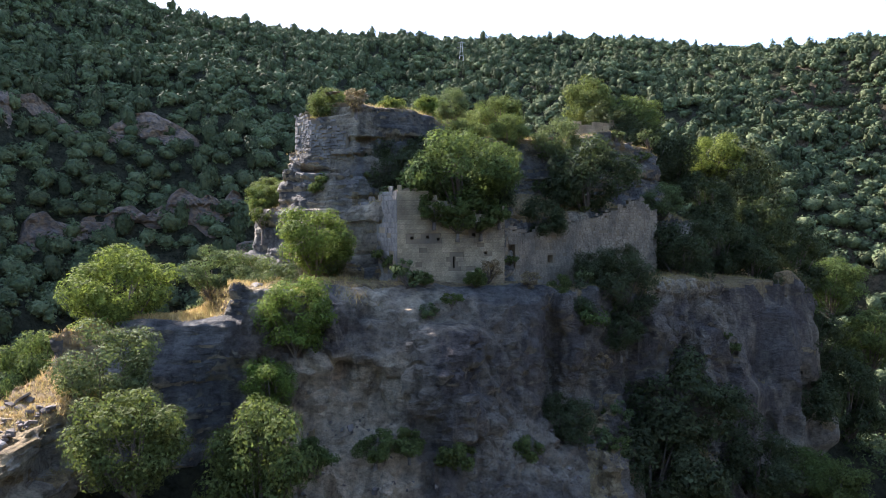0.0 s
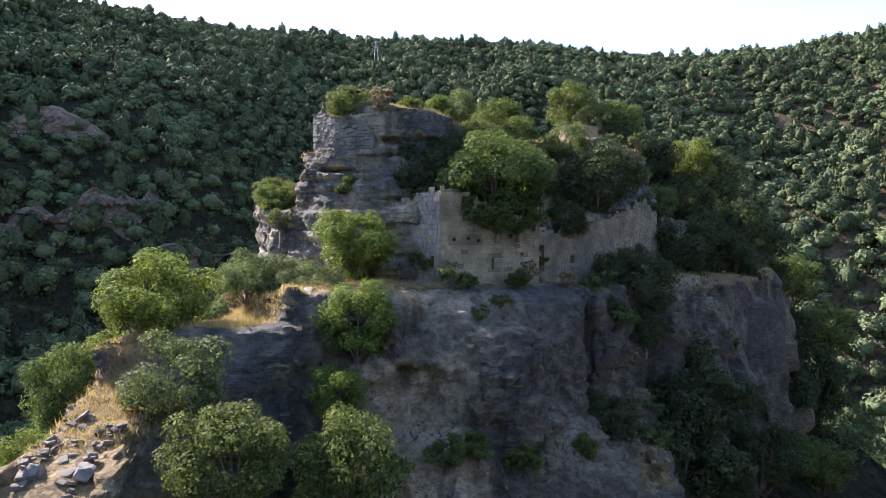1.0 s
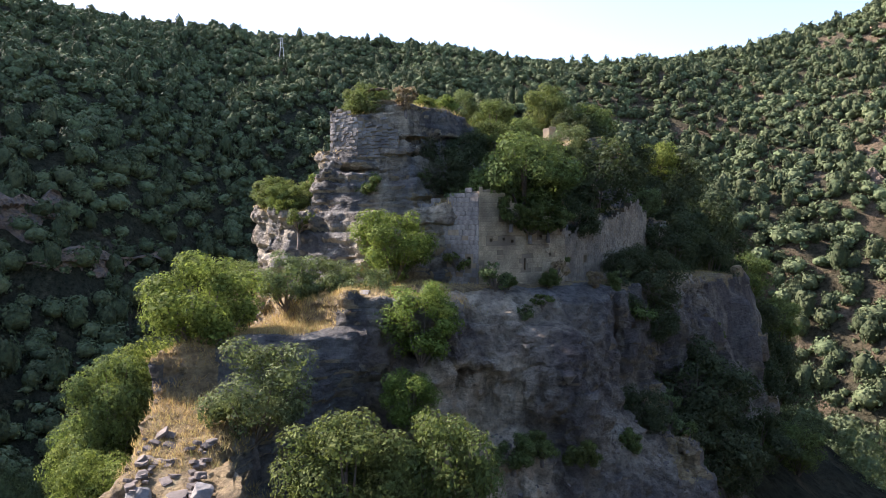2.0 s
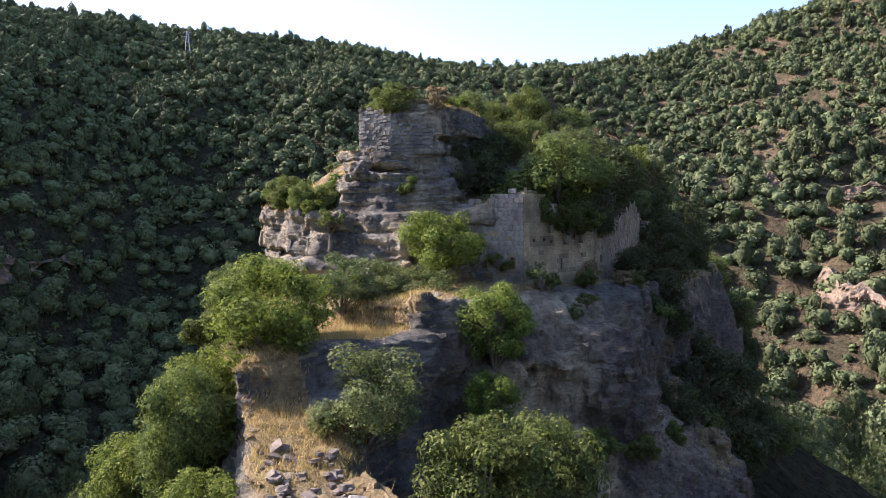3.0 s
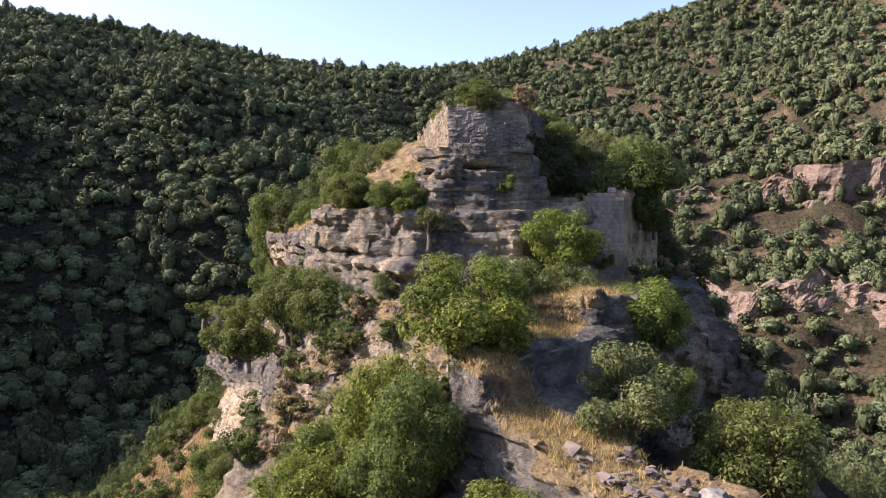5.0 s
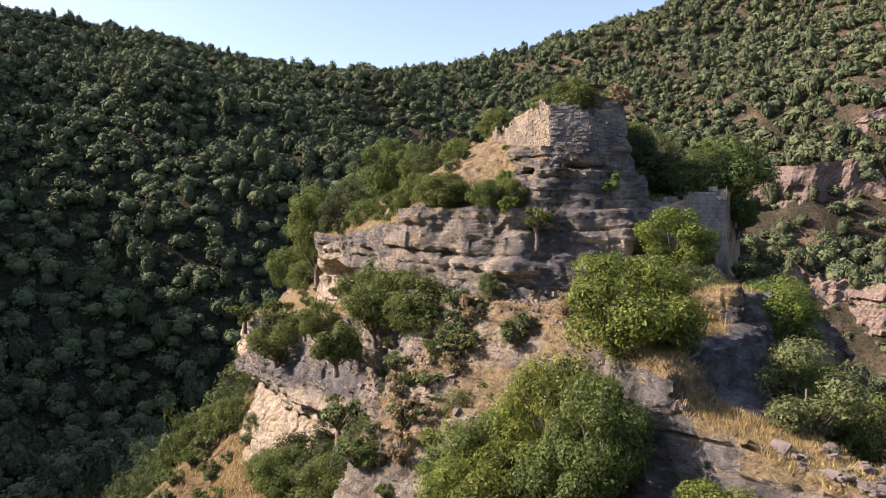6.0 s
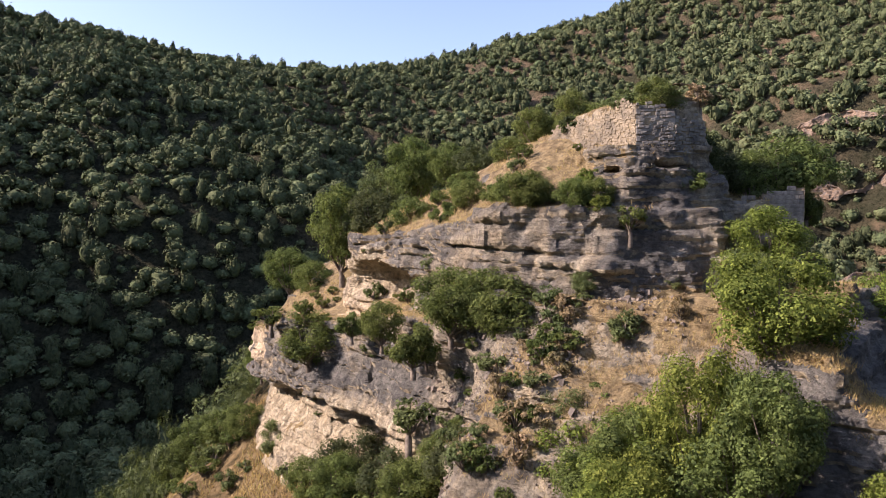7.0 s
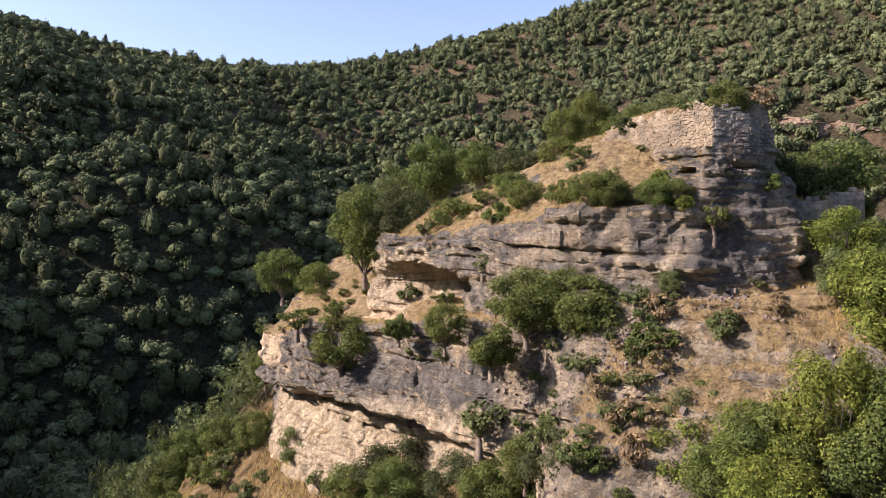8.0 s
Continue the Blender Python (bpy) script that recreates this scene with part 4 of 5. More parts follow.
def scatter_shrubs():
    """Small shrubs rooted on the ledges."""
    rng = np.random.default_rng(44)
    base = [make_tree(50 + k, leaf, 0.8, 0.15, 16, 1500, 0.115, 0.8, "shrub") for k, leaf in enumerate((LEAF_MID, LEAF_OLIVE, LEAF_DARK, LEAF_DRY))]
    words = ["small green shrub rooted on a rock ledge", "small grey-green shrub rooted on a rock ledge", "small dark shrub rooted on a rock ledge", "dry brown brushwood on a rock ledge"]
    ok = (crag_n[:, 2] > 0.35) & (crag_n[:, 2] < 0.93) & (crag_mid[:, 2] > 38) & (fbm(crag_mid / 6.0, 2, 57) > -0.1)
    ok &= (crag_mid[:, 0] < 25) & (crag_mid[:, 1] < 112) & (crag_mid[:, 1] > 44)
    mid, area = crag_mid[ok], crag_area[ok]
    brush = (mid[:, 0] < -12) & (mid[:, 1] < 70) & (mid[:, 2] > 44) & (mid[:, 2] < 54)
    area = area * np.where(brush, 5.5, 1.0)
    for i in rng.choice(len(mid), 270, replace=False, p=area / area.sum()):
        k = rng.choice(4, p=(0.35, 0.4, 0.0, 0.25) if brush[i] else (0.5, 0.39, 0.05, 0.06))
        s = rng.uniform(0.5, 1.5)
        t = copy_thing(base[k], pose(*(mid[i] - np.array([0, 0, 0.1])), 0, 0, rng.uniform(0, 360)) @ Matrix.Diagonal((s, s, s * rng.uniform(0.7, 1.1), 1)))
        tagged(t, words[k], "shrub", "shrubs on the ledges")
    # and on the dry slope at the western foot
    for _ in range(95):
        x, y = rng.uniform(-38, -6), rng.uniform(68, 124)
        off = float(sdf2(np.array([[x]]), np.array([[y]]), LOWER)[0, 0])
        k, s = rng.choice(3, p=(0.6, 0.4, 0.0)), rng.uniform(0.9, 2.8)
        if off > 1.5:
            t = copy_thing(base[k], pose(x, y, rest(x, y) - 0.15, 0, 0, rng.uniform(0, 360)) @ Matrix.Diagonal((s, s, s * rng.uniform(0.7, 1.0), 1)))
            tagged(t, ("green shrub on the dry grass slope", "grey-green shrub on the dry grass slope")[k], "shrub", "shrubs on the dry slope")
    for r in base:
        for o in (*r.children_recursive, r):
            bpy.data.objects.remove(o)


scatter_shrubs()


# ---- the woods on the valley sides ----
def wood_material():
    """Crowns seen from far off: leaf clumps as relief, the shade in the gaps between them put into the colour."""
    m, t, b = shader("leaf_wood")
    b.inputs["Roughness"].default_value = 0.8
    b.inputs["Specular IOR Level"].default_value = 0.08
    clump = noise_tex(t, 0.85, 5, 0.7)
    col = ramp(t, clump, [(0.33, (0.05, 0.062, 0.034)), (0.47, (0.095, 0.118, 0.058)), (0.68, (0.142, 0.17, 0.078))])
    hue = put(t, "HueSaturation")
    t.links.new(put(t, "Attribute", attribute_name="tone").outputs["Fac"], hue.inputs["Value"])
    geo = put(t, "NewGeometry")
    t.links.new(math_node(t, "ADD", 0.475, math_node(t, "MULTIPLY", geo.outputs["Random Per Island"], 0.04)), hue.inputs["Hue"])
    t.links.new(col, hue.inputs["Color"])
    t.links.new(hue.outputs[0], b.inputs["Base Color"])
    bump(t, b, [clump], 0.7, 0.8)
    return m


def crown_shape(rng, splits, lumps, sprays, spray):
    """A crown of unit radius: a dark knobbly heart, and sprays of leaves all over its lumps."""
    bm = bmesh.new()
    bmesh.ops.create_icosphere(bm, subdivisions=splits, radius=1.0)
    d = np.array([v.co[:] for v in bm.verts])
    f = np.array([[v.index for v in face.verts] for face in bm.faces])
    bm.free()
    flat, lift = np.array([1, 1, 0.8]), np.array([0, 0, 0.72])
    knob = rng.normal(size=(lumps, 3))
    knob /= np.linalg.norm(knob, axis=1)[:, None]
    body = d * (0.6 * rng.uniform(0.85, 1.15, len(d)))[:, None] * flat + lift
    centres = np.concatenate([knob * rng.uniform(0.4, 0.72, lumps)[:, None] * flat, [(0, 0, 0)]]) + lift
    radii = np.append(rng.uniform(0.26, 0.42, lumps), 0.66)
    v2, f2 = leaf_cloud(rng, centres, radii, sprays, spray, 0.0, 0.28)
    return np.concatenate([body, v2]), np.concatenate([f, f2 + len(body)])


def build_woods():
    rng = np.random.default_rng(90)
    thick = [leaf_cloud(rng, rng.normal(size=(11, 3)) * 0.36 + np.array([0, 0, 0.75]), rng.uniform(0.28, 0.46, 11), 620, 0.13, 0.05, 0.2) for _ in range(7)]
    middle = [crown_shape(rng, 2, 12, 260, 0.17) for _ in range(7)]
    distant = [crown_shape(rng, 1, 8, 120, 0.25) for _ in range(9)]
    small = [crown_shape(rng, 1, 5, 30, 0.42) for _ in range(7)]
    made = {"woods": ([], [], []), "thicket": ([], [], [])}
    count = {"woods": 0, "thicket": 0}

    def plant(name, shape, m, at, tone):
        v, f = shape
        made[name][0].append(v @ m.T + np.array(at))
        made[name][1].append(f + count[name])
        made[name][2].append(np.full(len(v), tone))
        count[name] += len(v)

    def places(gap):
        gx, gy = np.meshgrid(np.arange(-400, 470, gap), np.arange(-60, 520, gap))
        x = gx.ravel() + rng.uniform(-0.55, 0.55, gx.size) * gap
        y = gy.ravel() + rng.uniform(-0.55, 0.55, gx.size) * gap
        d, az = np.hypot(x - CX, y - CY), np.degrees(np.arctan2(x - CX, y - CY))
        ok = (d < 442) & (d > 30) & (az > -52) & (az < 98)
        x, y, d, az = x[ok], y[ok], d[ok], az[ok]
        off = np.minimum(sdf2(x[:, None], y[:, None], LOWER), sdf2(x[:, None], y[:, None], SPUR))[:, 0]
        dry_slope = (x < -3) & (x > -40) & (y > 64) & (y < 130) & (off < 22)
        return x, y, d, az, off, dry_slope

    x, y, d, az, off, dry = places(5.2)
    open_ground = fbm(xyz(x / 26, y / 26), 3, 77) + 0.5 * fbm(xyz(x / 11, y / 11), 2, 78)
    ok = (off > 3) & ~dry & (open_ground > np.where(d < 200, -9.0, np.where(az > 47, -1.0, -1.2)))
    x, y, d, az = x[ok], y[ok], d[ok], az[ok]
    z = ground_height(x[:, None], y[:, None])[:, 0]
    # few trees on the rocky terraces of the eastern side
    terrace = (az > 58) & (((z > 52) & (z < 72)) | ((z > 20) & (z < 36)) | ((z > 92) & (z < 100))) & (rng.random(len(x)) < 0.4)
    for px, py, pz, away, side in zip(x[~terrace], y[~terrace], z[~terrace], d[~terrace], az[~terrace]):
        near = away < 110
        kinds = thick if near else middle if away < 215 else distant
        s, tall, a = rng.uniform(3.0, 5.2) if away < 270 else rng.uniform(2.7, 4.7), rng.uniform(0.8, 1.2), rng.uniform(0, 6.28)
        pine = rng.random() < (0.3 if side > 40 else 0.2)
        w = s * 0.8 if pine else s
        m = np.array([[math.cos(a) * w, -math.sin(a) * w, 0], [math.sin(a) * w, math.cos(a) * w, 0], [0, 0, s * tall * (1.5 if pine else 1.0)]])
        plant("thicket" if near else "woods", kinds[rng.integers(len(kinds))], m, (px, py, pz - 0.2 * s), rng.uniform(0.6, 0.9) if pine else rng.uniform(0.75, 1.35))
    # a lower storey between the crowns
    x, y, d, az, off, dry = places(5.0)
    ok = (d > 110) & (off > 25) & (fbm(xyz(x / 14, y / 14), 2, 79) > np.where(az > 47, -0.5, -1.2))
    x, y = x[ok], y[ok]
    for px, py, pz in zip(x, y, ground_height(x[:, None], y[:, None])[:, 0]):
        s = rng.uniform(1.1, 2.5)
        plant("woods", small[rng.integers(7)], np.eye(3) * s, (px, py, pz - 0.3 * s), rng.uniform(0.75, 1.4))
    for name, leaf, label in (("woods", wood_material(), "dense green woods of small oaks and pines on the valley sides"),
                              ("thicket", LEAF_THICKET, "green thicket of small oaks below the crag")):
        v, f, tone = (np.concatenate(a) for a in made[name])
        me = mesh_np(name, v, f, leaf, name == "woods")
        me.attributes.new("tone", "FLOAT", "POINT").data.foreach_set("value", tone.astype(np.float32))
        tagged(new(name, me), label, "trees", kind="stuff")


build_woods()


# ---- dry grass on the ledges ----
def build_grass():
    rng = np.random.default_rng(33)
    # the lie of the ground over two metres or so
    key = np.floor(crag_mid / 1.6).astype(np.int64)
    key = (key[:, 0] * 4001 + key[:, 1]) * 4001 + key[:, 2]
    _, inv = np.unique(key, return_inverse=True)
    mean = np.stack([np.bincount(inv, crag_n[:, k] * crag_area) for k in range(3)], -1)
    mean /= np.linalg.norm(mean, axis=1)[:, None] + 1e-9
    keep = (crag_n[:, 2] > 0.55) & (mean[inv, 2] > np.where((crag_mid[:, 0] < -12) & (crag_mid[:, 1] < 67), 0.52, 0.74)) & (fbm(crag_mid / 5.0, 3, 55) > -0.45) & (crag_mid[:, 0] < 30) & (~bare(crag_mid) | (fbm(crag_mid / 3.0, 2, 56) > 0.75))
    mid, area = crag_mid[keep], crag_area[keep]
    area = area * np.where((mid[:, 1] < 48) & (mid[:, 0] < -11), 3.2, 1.0) * np.where((mid[:, 1] < 33.3) & (mid[:, 0] < -15), 0.05, 1.0)
    n = 190000
    pick = rng.choice(len(mid), n, p=area / area.sum())
    tuft = rng.normal(0, 0.16, (n, 3)) * np.array([1, 1, 0.0])
    p = mid[pick] + tuft + rng.uniform(-0.2, 0.2, (n, 3)) * np.array([1, 1, 0]) - np.array([0, 0, 0.12])
    h = rng.uniform(0.12, 0.4, n) * (1 + 0.5 * fbm(p / 3.0, 2, 58))
    a = rng.uniform(0, 6.28, n)
    side = np.stack([np.cos(a), np.sin(a), np.zeros(n)], -1) * rng.uniform(0.012, 0.028, n)[:, None]
    tip = p + np.stack([rng.normal(0, 0.16, n), rng.normal(0, 0.16, n), h], -1)
    v = np.stack([p - side, p + side, tip], 1).reshape(-1, 3)
    # and on the sunny slope at the western foot
    m = 60000
    g = np.stack([rng.uniform(-44, -4, m), rng.uniform(64, 126, m)], -1)
    off = sdf2(g[:, :1], g[:, 1:], LOWER)[:, 0]
    g = g[(off > 0.3) & (off < 19) & (fbm(xyz(g[:, 0] / 5, g[:, 1] / 5), 3, 59) > -0.15)]
    m = len(g)
    g = np.concatenate([g, ground_height(g[:, :1], g[:, 1:]) - 0.1], 1)
    a = rng.uniform(0, 6.28, m)
    side = np.stack([np.cos(a), np.sin(a), np.zeros(m)], -1) * rng.uniform(0.03, 0.09, m)[:, None]
    tip = g + np.stack([rng.normal(0, 0.25, m), rng.normal(0, 0.25, m), rng.uniform(0.3, 0.8, m)], -1)
    v = np.concatenate([v, np.stack([g - side, g + side, tip], 1).reshape(-1, 3)])
    n += m
    ob = new("dry_grass", mesh_np("dry_grass", v, np.arange(n * 3).reshape(-1, 3), GRASS))
    tagged(ob, "golden dry grass on the ledges and terraces", "grass", kind="stuff")


build_grass()


# ---- masonry of the ruin ----
def stone_meshes(material, seed, count=6):
    """Worn rectangular stones of unit size: length along x, face towards -y, height along z."""
    rng = np.random.default_rng(seed)
    out = []
    for _ in range(count):
        ring = np.array([(-0.5, 0), (0.5, 0), (0.5, 1), (-0.5, 1)]) * np.array([0.98, 0.96]) + np.array([0, 0.02])
        back = [(x, 0.0, z) for x, z in ring]
        side = [(x + rng.uniform(-0.05, 0.03), -0.72 + rng.uniform(-0.1, 0.1), z + rng.uniform(-0.03, 0.03)) for x, z in ring]
        face = [(x * 0.84 + rng.uniform(-0.04, 0.04), -1 + rng.uniform(-0.15, 0.15), 0.5 + (z - 0.5) * 0.8 + rng.uniform(-0.05, 0.05)) for x, z in ring]
        v = np.array(back + side + face)
        f = [(k, (k + 1) % 4, 4 + (k + 1) % 4, 4 + k) for k in range(4)] + [(4 + k, 4 + (k + 1) % 4, 8 + (k + 1) % 4, 8 + k) for k in range(4)] + [(8, 9, 10, 11)]
        out.append((v, np.array(f), mesh_np("stone", v, f, material)))
    return out


STONES = stone_meshes(STONE, 5)
STONES_GREY = stone_meshes(STONE_GREY, 6)
STONES_RUBBLE = stone_meshes(RUBBLE, 7, 9)


def masonry(parent, a, b, foot, top, thick, course, length, stones=STONES, openings=(), joined=False, seed=0, label="", proud=0.042, loose=0.0, lost=0.07):
    """A straight wall from a to b in plan, its face on the right hand of that way. top: heights at even steps along it."""
    rng = np.random.default_rng(seed)
    a, b = np.array(a, float), np.array(b, float)
    run = float(np.linalg.norm(b - a))
    e = (b - a) / run
    n = np.array([e[1], -e[0]])
    turn = np.array([[e[0], -n[0], 0], [e[1], -n[1], 0], [0, 0, 1]])
    origin = np.array([a[0], a[1], 0])
    height = lambda u: float(np.interp(u / run, np.linspace(0, 1, len(top)), top))
    # the core, in columns, with the openings left out
    us = sorted({0.0, run, *np.arange(0.7, run - 0.3, 0.7).tolist(), *[u for o in openings for u in o[:2]]})
    vs, fs = [], []
    for u0, u1 in zip(us[:-1], us[1:]):
        h = height((u0 + u1) / 2) - 0.3 + rng.uniform(-0.3, 0.05)
        spans, z = [], foot - 0.6
        for o in sorted(openings, key=lambda o: o[2]):
            if o[0] - 1e-6 <= u0 and u1 <= o[1] + 1e-6:
                spans.append((z, o[2]))
                z = o[3]
        spans.append((z, h))
        for z0, z1 in spans:
            if z1 <= z0:
                continue
            k = 8 * len(vs)
            vs.append(np.array([(x, y, z) for z in (z0, z1) for x, y in ((u0, 0), (u1, 0), (u1, thick), (u0, thick))]))
            fs += [(k, k + 1, k + 5, k + 4), (k + 1, k + 2, k + 6, k + 5), (k + 2, k + 3, k + 7, k + 6), (k + 3, k, k + 4, k + 7), (k + 4, k + 5, k + 6, k + 7), (k + 3, k + 2, k + 1, k)]
    me = mesh_np("wall", np.concatenate(vs) @ turn.T + origin, fs, MORTAR)
    bm = bmesh.new()
    bm.from_mesh(me)
    bmesh.ops.remove_doubles(bm, verts=bm.verts, dist=0.002)
    bm.to_mesh(me)
    bm.free()
    core = part("wall", me, parent, label)
    jv, jf, off = [], [], 0
    z = foot - 0.3
    while z < max(top):
        hgt = course * rng.uniform(0.85, 1.15)
        u = rng.uniform(-0.4, 0.0) * length
        while u < run:
            ln = length * rng.uniform(0.65, 1.35)
            u0, u1 = max(u, 0.0), min(u + ln, run)
            mid = (u0 + u1) / 2
            hole = any(u1 > o[0] and u0 < o[1] and z + hgt > o[2] and z < o[3] for o in openings)
            if u1 - u0 > 0.12 and z + hgt < height(mid) + rng.uniform(-0.35, 0.15) and not hole and rng.random() > lost:
                v, f, me = stones[rng.integers(len(stones))]
                deep = proud * rng.uniform(0.25, 1.5)
                if joined:
                    lean = rng.normal(0, loose)
                    w = v * np.array([u1 - u0, deep, hgt * rng.uniform(1 - 2 * loose, 1 + loose)])
                    w = w @ np.array([[1, 0, lean], [0, 1, 0], [-lean, 0, 1]]) + np.array([mid, 0.0, z + rng.normal(0, loose * 0.3)])
                    jv.append(w @ turn.T + origin), jf.append(f + off)
                    off += len(v)
                else:
                    s = new("stone", me)
                    s.parent = core
                    at = turn @ np.array([mid, 0.0, z]) + origin
                    s.matrix_basis = Matrix(((e[0], -n[0], 0, at[0]), (e[1], -n[1], 0, at[1]), (0, 0, 1, at[2]), (0, 0, 0, 1))) @ Matrix.Diagonal((u1 - u0, deep, hgt, 1))
            u += ln
        z += hgt
    if joined and jv:
        s = part("stonework", mesh_np("stonework", np.concatenate(jv), np.concatenate(jf), stones[0][2].materials[0]), core)
        tagged(s, kind="stuff")
    return core


def ruin(name, label, category="ruin"):
    return tagged(new(name), label, category)


tower = ruin("tower", "ruined square tower of pale tan ashlar with broken top")
masonry(tower, (-3.05, 47.45), (4.3, 49.75), 55.4, [62.1, 62.0, 61.3, 60.8, 60.5, 60.6], 1.0, 0.33, 0.53, openings=[(3.9, 4.05, 56.3, 57.1), (0.9, 1.12, 58.3, 58.5), (2.0, 2.2, 58.35, 58.55), (2.75, 2.95, 58.2, 58.4), (5.3, 5.5, 58.5, 58.7), (6.2, 6.4, 57.2, 57.4)], seed=1)
masonry(tower, (-5.3, 51.0), (-3.05, 47.45), 55.6, [61.3, 61.7, 62.2], 1.0, 0.33, 0.5, STONES_GREY, openings=[(3.2, 3.55, 56.5, 57.3)], seed=2, label="grey weathered stone wall")
masonry(tower, (4.3, 49.75), (2.8, 54.6), 55.4, [60.6, 60.2, 60.4], 0.9, 0.33, 0.53, joined=True, seed=3)
curtain = ruin("curtain_wall", "long ruined curtain wall of small tan stones with doorway")
masonry(curtain, (4.15, 50.9), (11.0, 56.0), 54.8, [59.3, 59.0, 59.6, 59.8], 0.9, 0.26, 0.38, STONES_RUBBLE, openings=[(0.7, 1.4, 55.9, 57.8), (4.7, 5.25, 56.3, 56.9)], seed=4)
masonry(curtain, (11.0, 56.0), (18.5, 61.5), 54.8, [59.8, 60.2, 61.0, 61.5, 60.4], 0.9, 0.24, 0.34, STONES_RUBBLE, loose=0.08, joined=True, seed=5)
masonry(curtain, (18.5, 61.5), (17.2, 65.0), 55.5, [60.4, 60.0], 0.9, 0.26, 0.38, STONES_RUBBLE, joined=True, seed=6)
low_wall = ruin("low_wall", "low ruined wall of grey stone joining tower and rock")
masonry(low_wall, (-8.4, 53.0), (-5.3, 51.0), 56.0, [61.0, 61.2, 61.4], 0.9, 0.32, 0.5, STONES_GREY, openings=[(0.9, 2.3, 55.0, 58.4)], seed=7)


summit_wall = ruin("summit_wall", "ruined rubble building of tan stones on the summit")
masonry(summit_wall, (-5.2, 68.6), (-11.55, 56.1), 63.9, [65.3, 66.5, 67.7, 67.2, 67.7, 67.5, 68.0, 68.4, 67.7], 0.8, 0.17, 0.25, STONES_RUBBLE, joined=True, seed=8, proud=0.055, loose=0.12, lost=0.1)
# the two southern walls take greyer stone: their shade put into the colour
masonry(summit_wall, (-11.55, 56.1), (-9.9, 54.0), 64.5, [67.7, 67.9, 67.3], 0.8, 0.22, 0.36, STONES_GREY, joined=True, seed=9, label="weathered rubble wall, its shade put into darker grey stone", proud=0.08, loose=0.1)
masonry(summit_wall, (-9.9, 54.0), (-7.2, 52.9), 64.5, [67.3, 66.6, 67.0, 66.1], 0.8, 0.22, 0.36, STONES_GREY, joined=True, seed=12, label="weathered rubble wall, its shade put into darker grey stone", proud=0.08, loose=0.1)
upper_wall = ruin("upper_wall", "reddish tan ruined stone wall above the trees")
masonry(upper_wall, (12.8, 70.6), (18.8, 72.8), 65.0, [69.3, 69.2, 69.5, 69.0], 0.9, 0.34, 0.5, seed=10)
terrace_wall = ruin("terrace_wall", "low dry-stone terrace wall on the rubble slope")
masonry(terrace_wall, (-17.9, 61.4), (-18.7, 57.6), 50.8, [52.6, 53.1, 52.5], 0.7, 0.2, 0.3, seed=11)


# ---- loose rocks ----
def boulder(x, y, z, r, seed, squash=0.75):
    rng = np.random.default_rng(seed)
    bm = bmesh.new()
    bmesh.ops.create_icosphere(bm, subdivisions=3, radius=1.0)
    cuts = rng.normal(size=(9, 3))
    cuts /= np.linalg.norm(cuts, axis=1)[:, None]
    co = np.array([v.co[:] for v in bm.verts])
    for c in cuts:
        over = np.maximum(co @ c - rng.uniform(0.55, 0.8), 0)
        co -= over[:, None] * c
    co = co * (1 + 0.06 * fbm(co * 2.2 + seed, 3, seed))[:, None] * np.array([1, rng.uniform(0.7, 1), squash]) * r
    for v, c in zip(bm.verts, co):
        v.co = c
    me = bpy.data.meshes.new("boulder")
    bm.to_mesh(me)
    bm.free()
    me.materials.append(BOULDER)
    ob = new("boulder", me)
    ob.matrix_world = pose(x, y, z + r * squash * 0.15, 0, 0, rng.uniform(0, 360))
    return tagged(ob, "weathered grey limestone boulder lying on the slope", "rock", "boulders on the crag")


ROCKS = [(-19.9, 31.2, 0.6), (-22.2, 31.6, 0.7), (-21.4, 28.0, 1.0), (-11.4, 43.4, 0.5)]
for i, (x, y, r) in enumerate(ROCKS):
    boulder(x, y, rest(x, y) - 0.15, r, 200 + i)


# ---- scree on the slopes ----
def build_scree():
    rng = np.random.default_rng(120)
    slope = (crag_n[:, 2] > 0.4) & (crag_mid[:, 2] > 42) & (crag_mid[:, 2] < 55)
    rubble = slope & (crag_mid[:, 0] < -11) & (crag_mid[:, 1] > 47) & (crag_mid[:, 1] < 72)
    ledges = slope & (crag_mid[:, 1] < 47) & (crag_mid[:, 0] > -9) & (crag_mid[:, 0] < 12) & (crag_mid[:, 2] < 48.5)
    corner = np.array([(x, y, z) for z in (-0.5, 0.5) for x, y in ((-0.5, -0.5), (0.5, -0.5), (0.5, 0.5), (-0.5, 0.5))])
    face = np.array([(0, 3, 2, 1), (4, 5, 6, 7), (0, 1, 5, 4), (1, 2, 6, 5), (2, 3, 7, 6), (3, 0, 4, 7)])
    vs, fs = [], []
    for ok, count in ((rubble, 1500), (ledges, 260)):
        w = crag_area * ok * np.clip(fbm(crag_mid / 3.0, 2, 121) + 0.5, 0.02, 1)
        for i in rng.choice(len(crag_mid), count, p=w / w.sum()):
            size = min(0.08 + rng.exponential(0.07), 0.4)
            turn = Euler(rng.uniform(0, 6.28, 3)).to_matrix()
            v = (corner + rng.uniform(-0.22, 0.22, (8, 3))) * size * np.array([1.2, 1.0, 0.7])
            vs.append(v @ np.array(turn).T + crag_mid[i] + rng.normal(0, 0.1, 3) * np.array([1, 1, 0]))
            fs.append(face + 8 * (len(vs) - 1))
    tagged(new("scree", mesh_np("scree", np.concatenate(vs), np.concatenate(fs), STONE_PALE)), "loose grey limestone rubble scattered on the slopes", "rubble", kind="stuff")


build_scree()


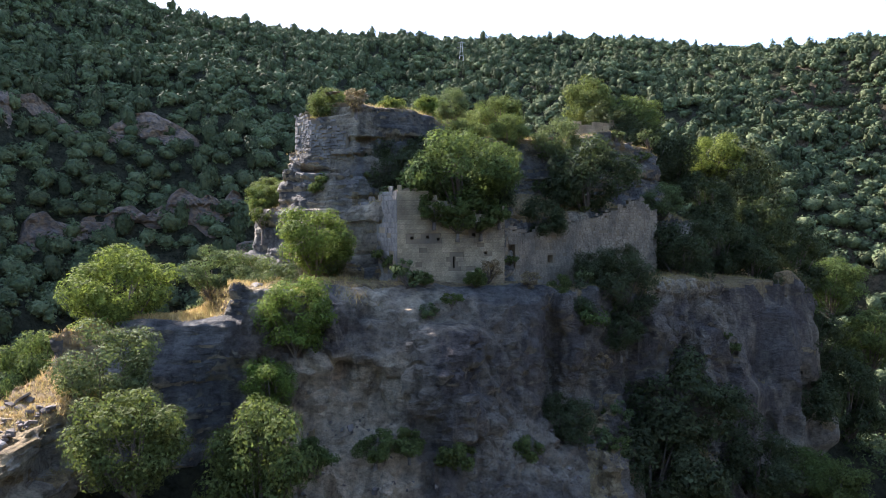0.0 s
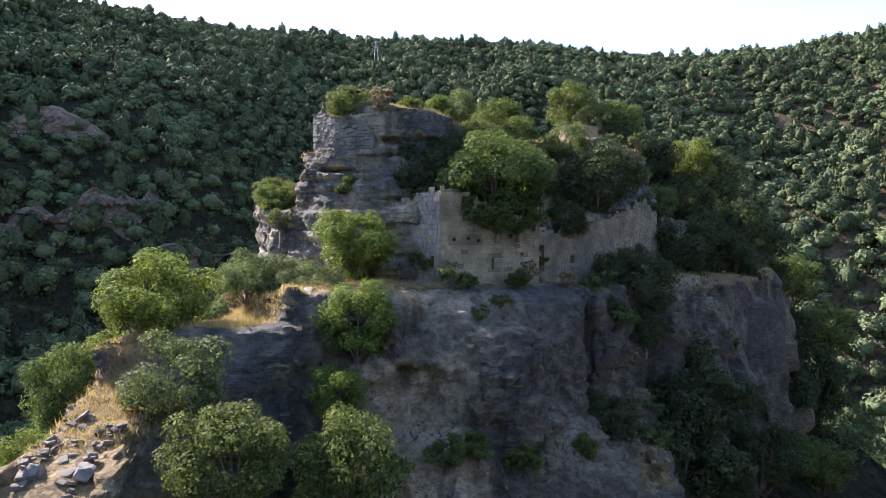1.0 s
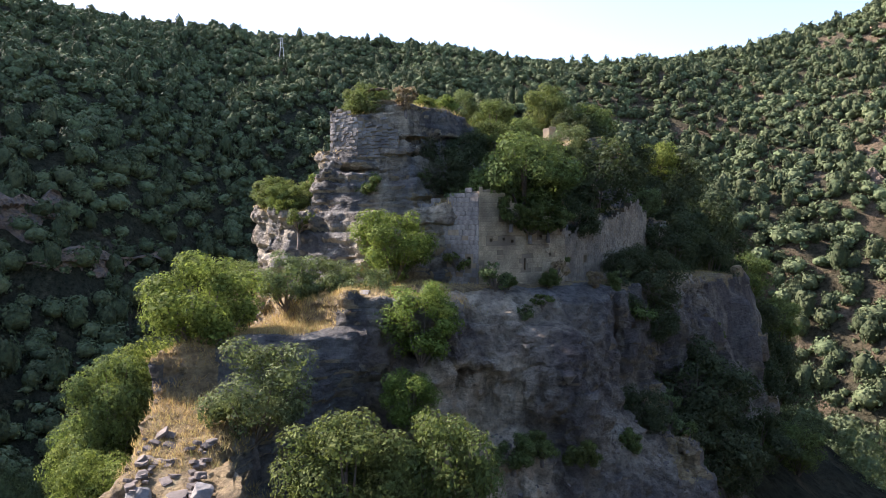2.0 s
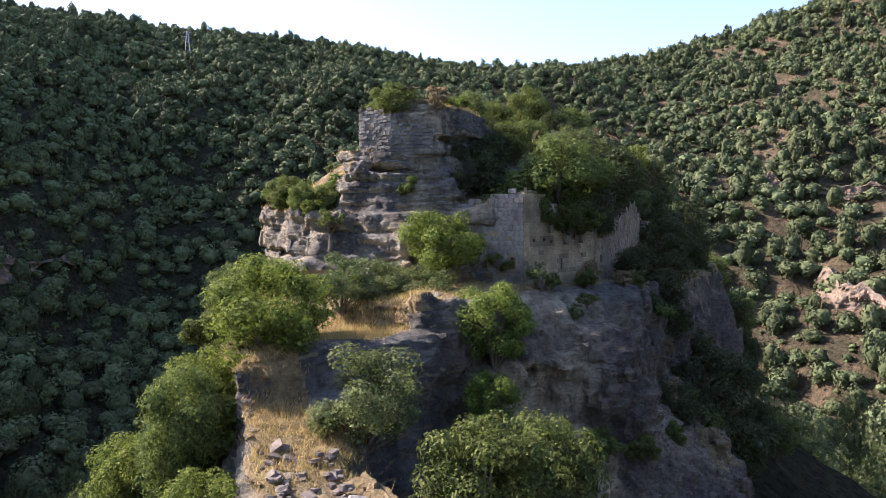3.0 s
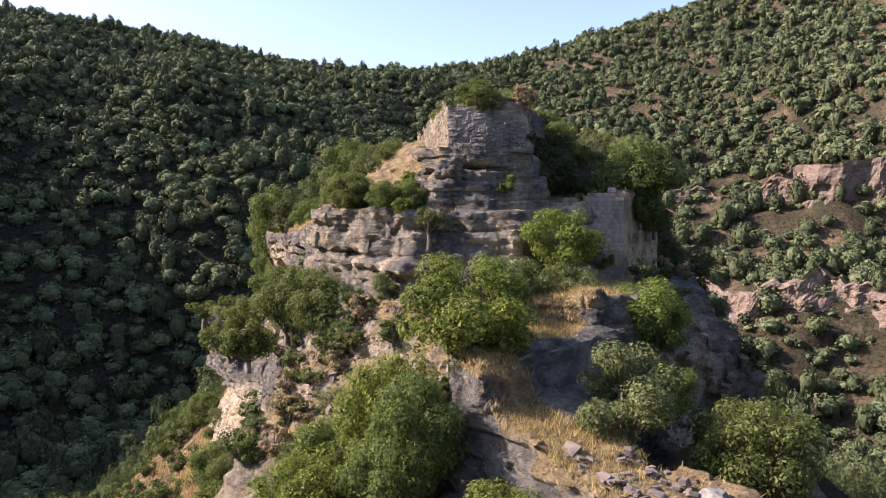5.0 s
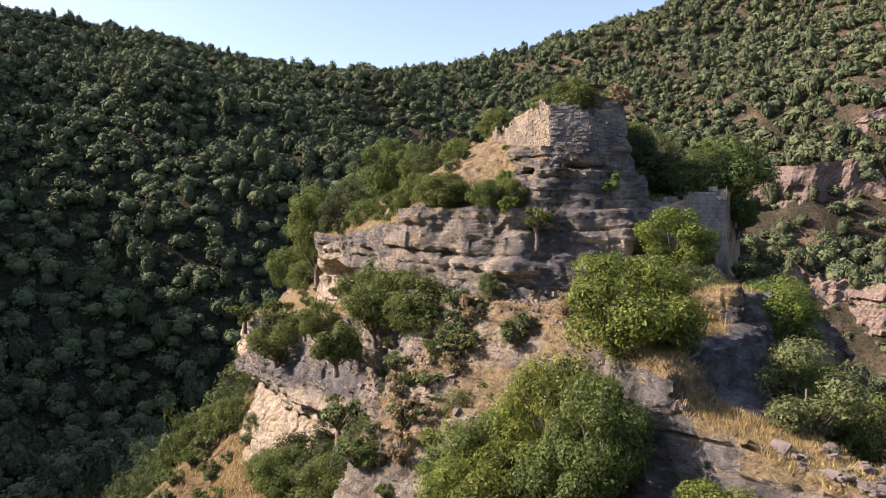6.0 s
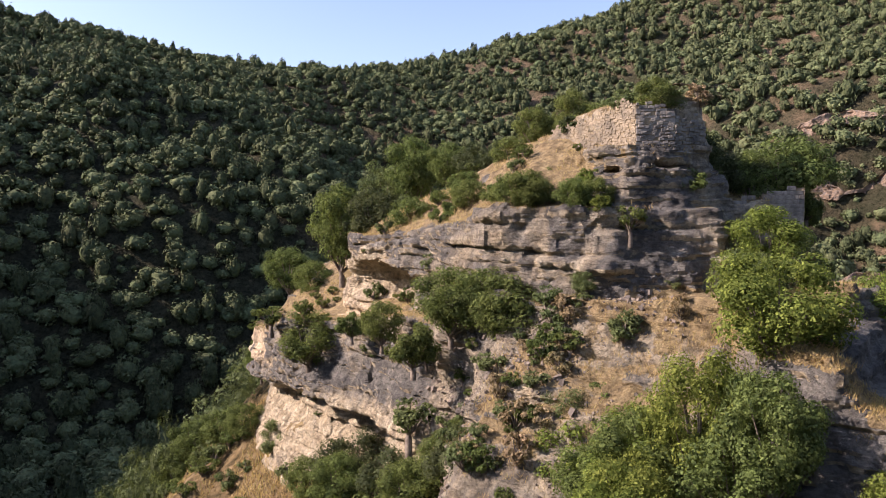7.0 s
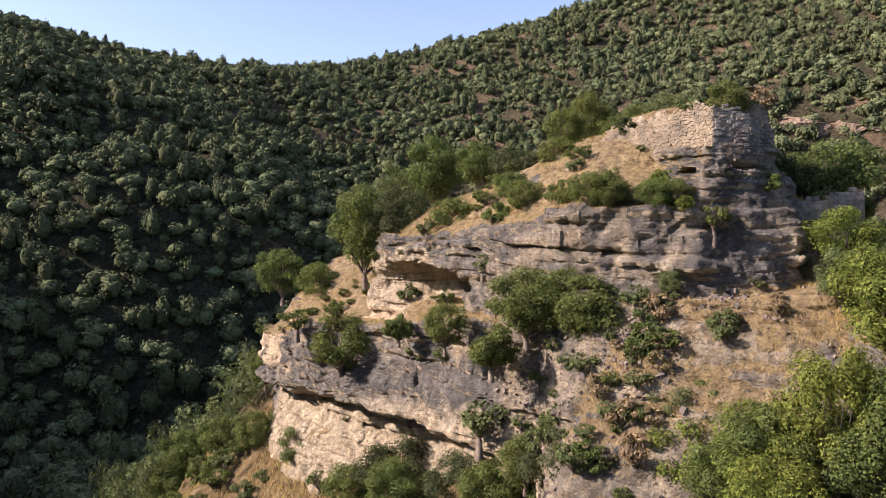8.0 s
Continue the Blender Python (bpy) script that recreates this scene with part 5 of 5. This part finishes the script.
# ---- tumbled parapets along the spur ----
def parapet(a, b, width, count, seed, steps=False):
    rng = np.random.default_rng(seed)
    shapes = []
    for k in range(5):
        bm = bmesh.new()
        bmesh.ops.create_cube(bm, size=1.0)
        bmesh.ops.bevel(bm, geom=bm.edges[:], offset=0.12, segments=1, affect="EDGES")
        for v in bm.verts:
            v.co += Vector(rng.uniform(-0.09, 0.09, 3))
        me = bpy.data.meshes.new("stone")
        bm.to_mesh(me)
        bm.free()
        me.materials.append(STONE_PALE)
        shapes.append(me)
    root = ruin("stone_stair", "worn stair of pale flat stones between the parapets", "stairs") if steps else ruin("parapet", "tumbled parapet of pale stones along the spur path", "wall")
    for _ in range(count):
        u = rng.random()
        x, y = a[0] + (b[0] - a[0]) * u + rng.normal(0, width), a[1] + (b[1] - a[1]) * u
        s = part("stone", shapes[rng.integers(5)], root)
        size = rng.uniform(0.3, 0.6) if steps else rng.uniform(0.15, 0.4)
        s.matrix_basis = pose(x, y, rest(x, y) - 0.06 - 0.04 + (0.0 if steps else abs(rng.normal(0, 0.12))), *rng.normal(0, 14, 2), rng.uniform(-90, 90)) @ Matrix.Diagonal((size, size * rng.uniform(0.8, 1.4), size * (0.28 if steps else rng.uniform(0.4, 0.7)), 1))


parapet((-22.2, 36.2), (-22.2, 29.5), 0.2, 26, 61)
parapet((-20.1, 36.0), (-20.0, 29.5), 0.2, 28, 62)
parapet((-21.2, 36.5), (-21.1, 29.5), 0.4, 12, 63, True)


# ---- the pylon on the skyline ----
def build_pylon(x, y):
    z = rest(x, y) - 0.5
    root = ruin("pylon", "thin grey steel lattice pylon on the wooded ridge", "pylon")
    for sx, sy in ((-1, -1), (1, -1), (1, 1), (-1, 1)):
        v, f = tube([(x + sx * 1.5, y + sy * 1.5, z), (x + sx * 0.35, y + sy * 0.35, z + 15)], [0.14, 0.1], 4)
        part("leg", mesh_np("leg", v, f, STEEL), root)
    for k, h in enumerate((3.5, 6.5, 9, 11, 13, 14.8)):
        w = 1.5 - 1.15 * h / 15
        v, f = tube([(x - w, y - w, z + h), (x + w, y - w, z + h)], [0.08, 0.08], 4)
        part("brace", mesh_np("brace", v, f, STEEL), root)
    for h in (11.5, 14):
        v, f = tube([(x - 2.6, y, z + h), (x, y, z + h + 0.5), (x + 2.6, y, z + h)], [0.08, 0.12, 0.08], 4)
        part("arm", mesh_np("arm", v, f, STEEL), root)


build_pylon(11.0, 428.0)
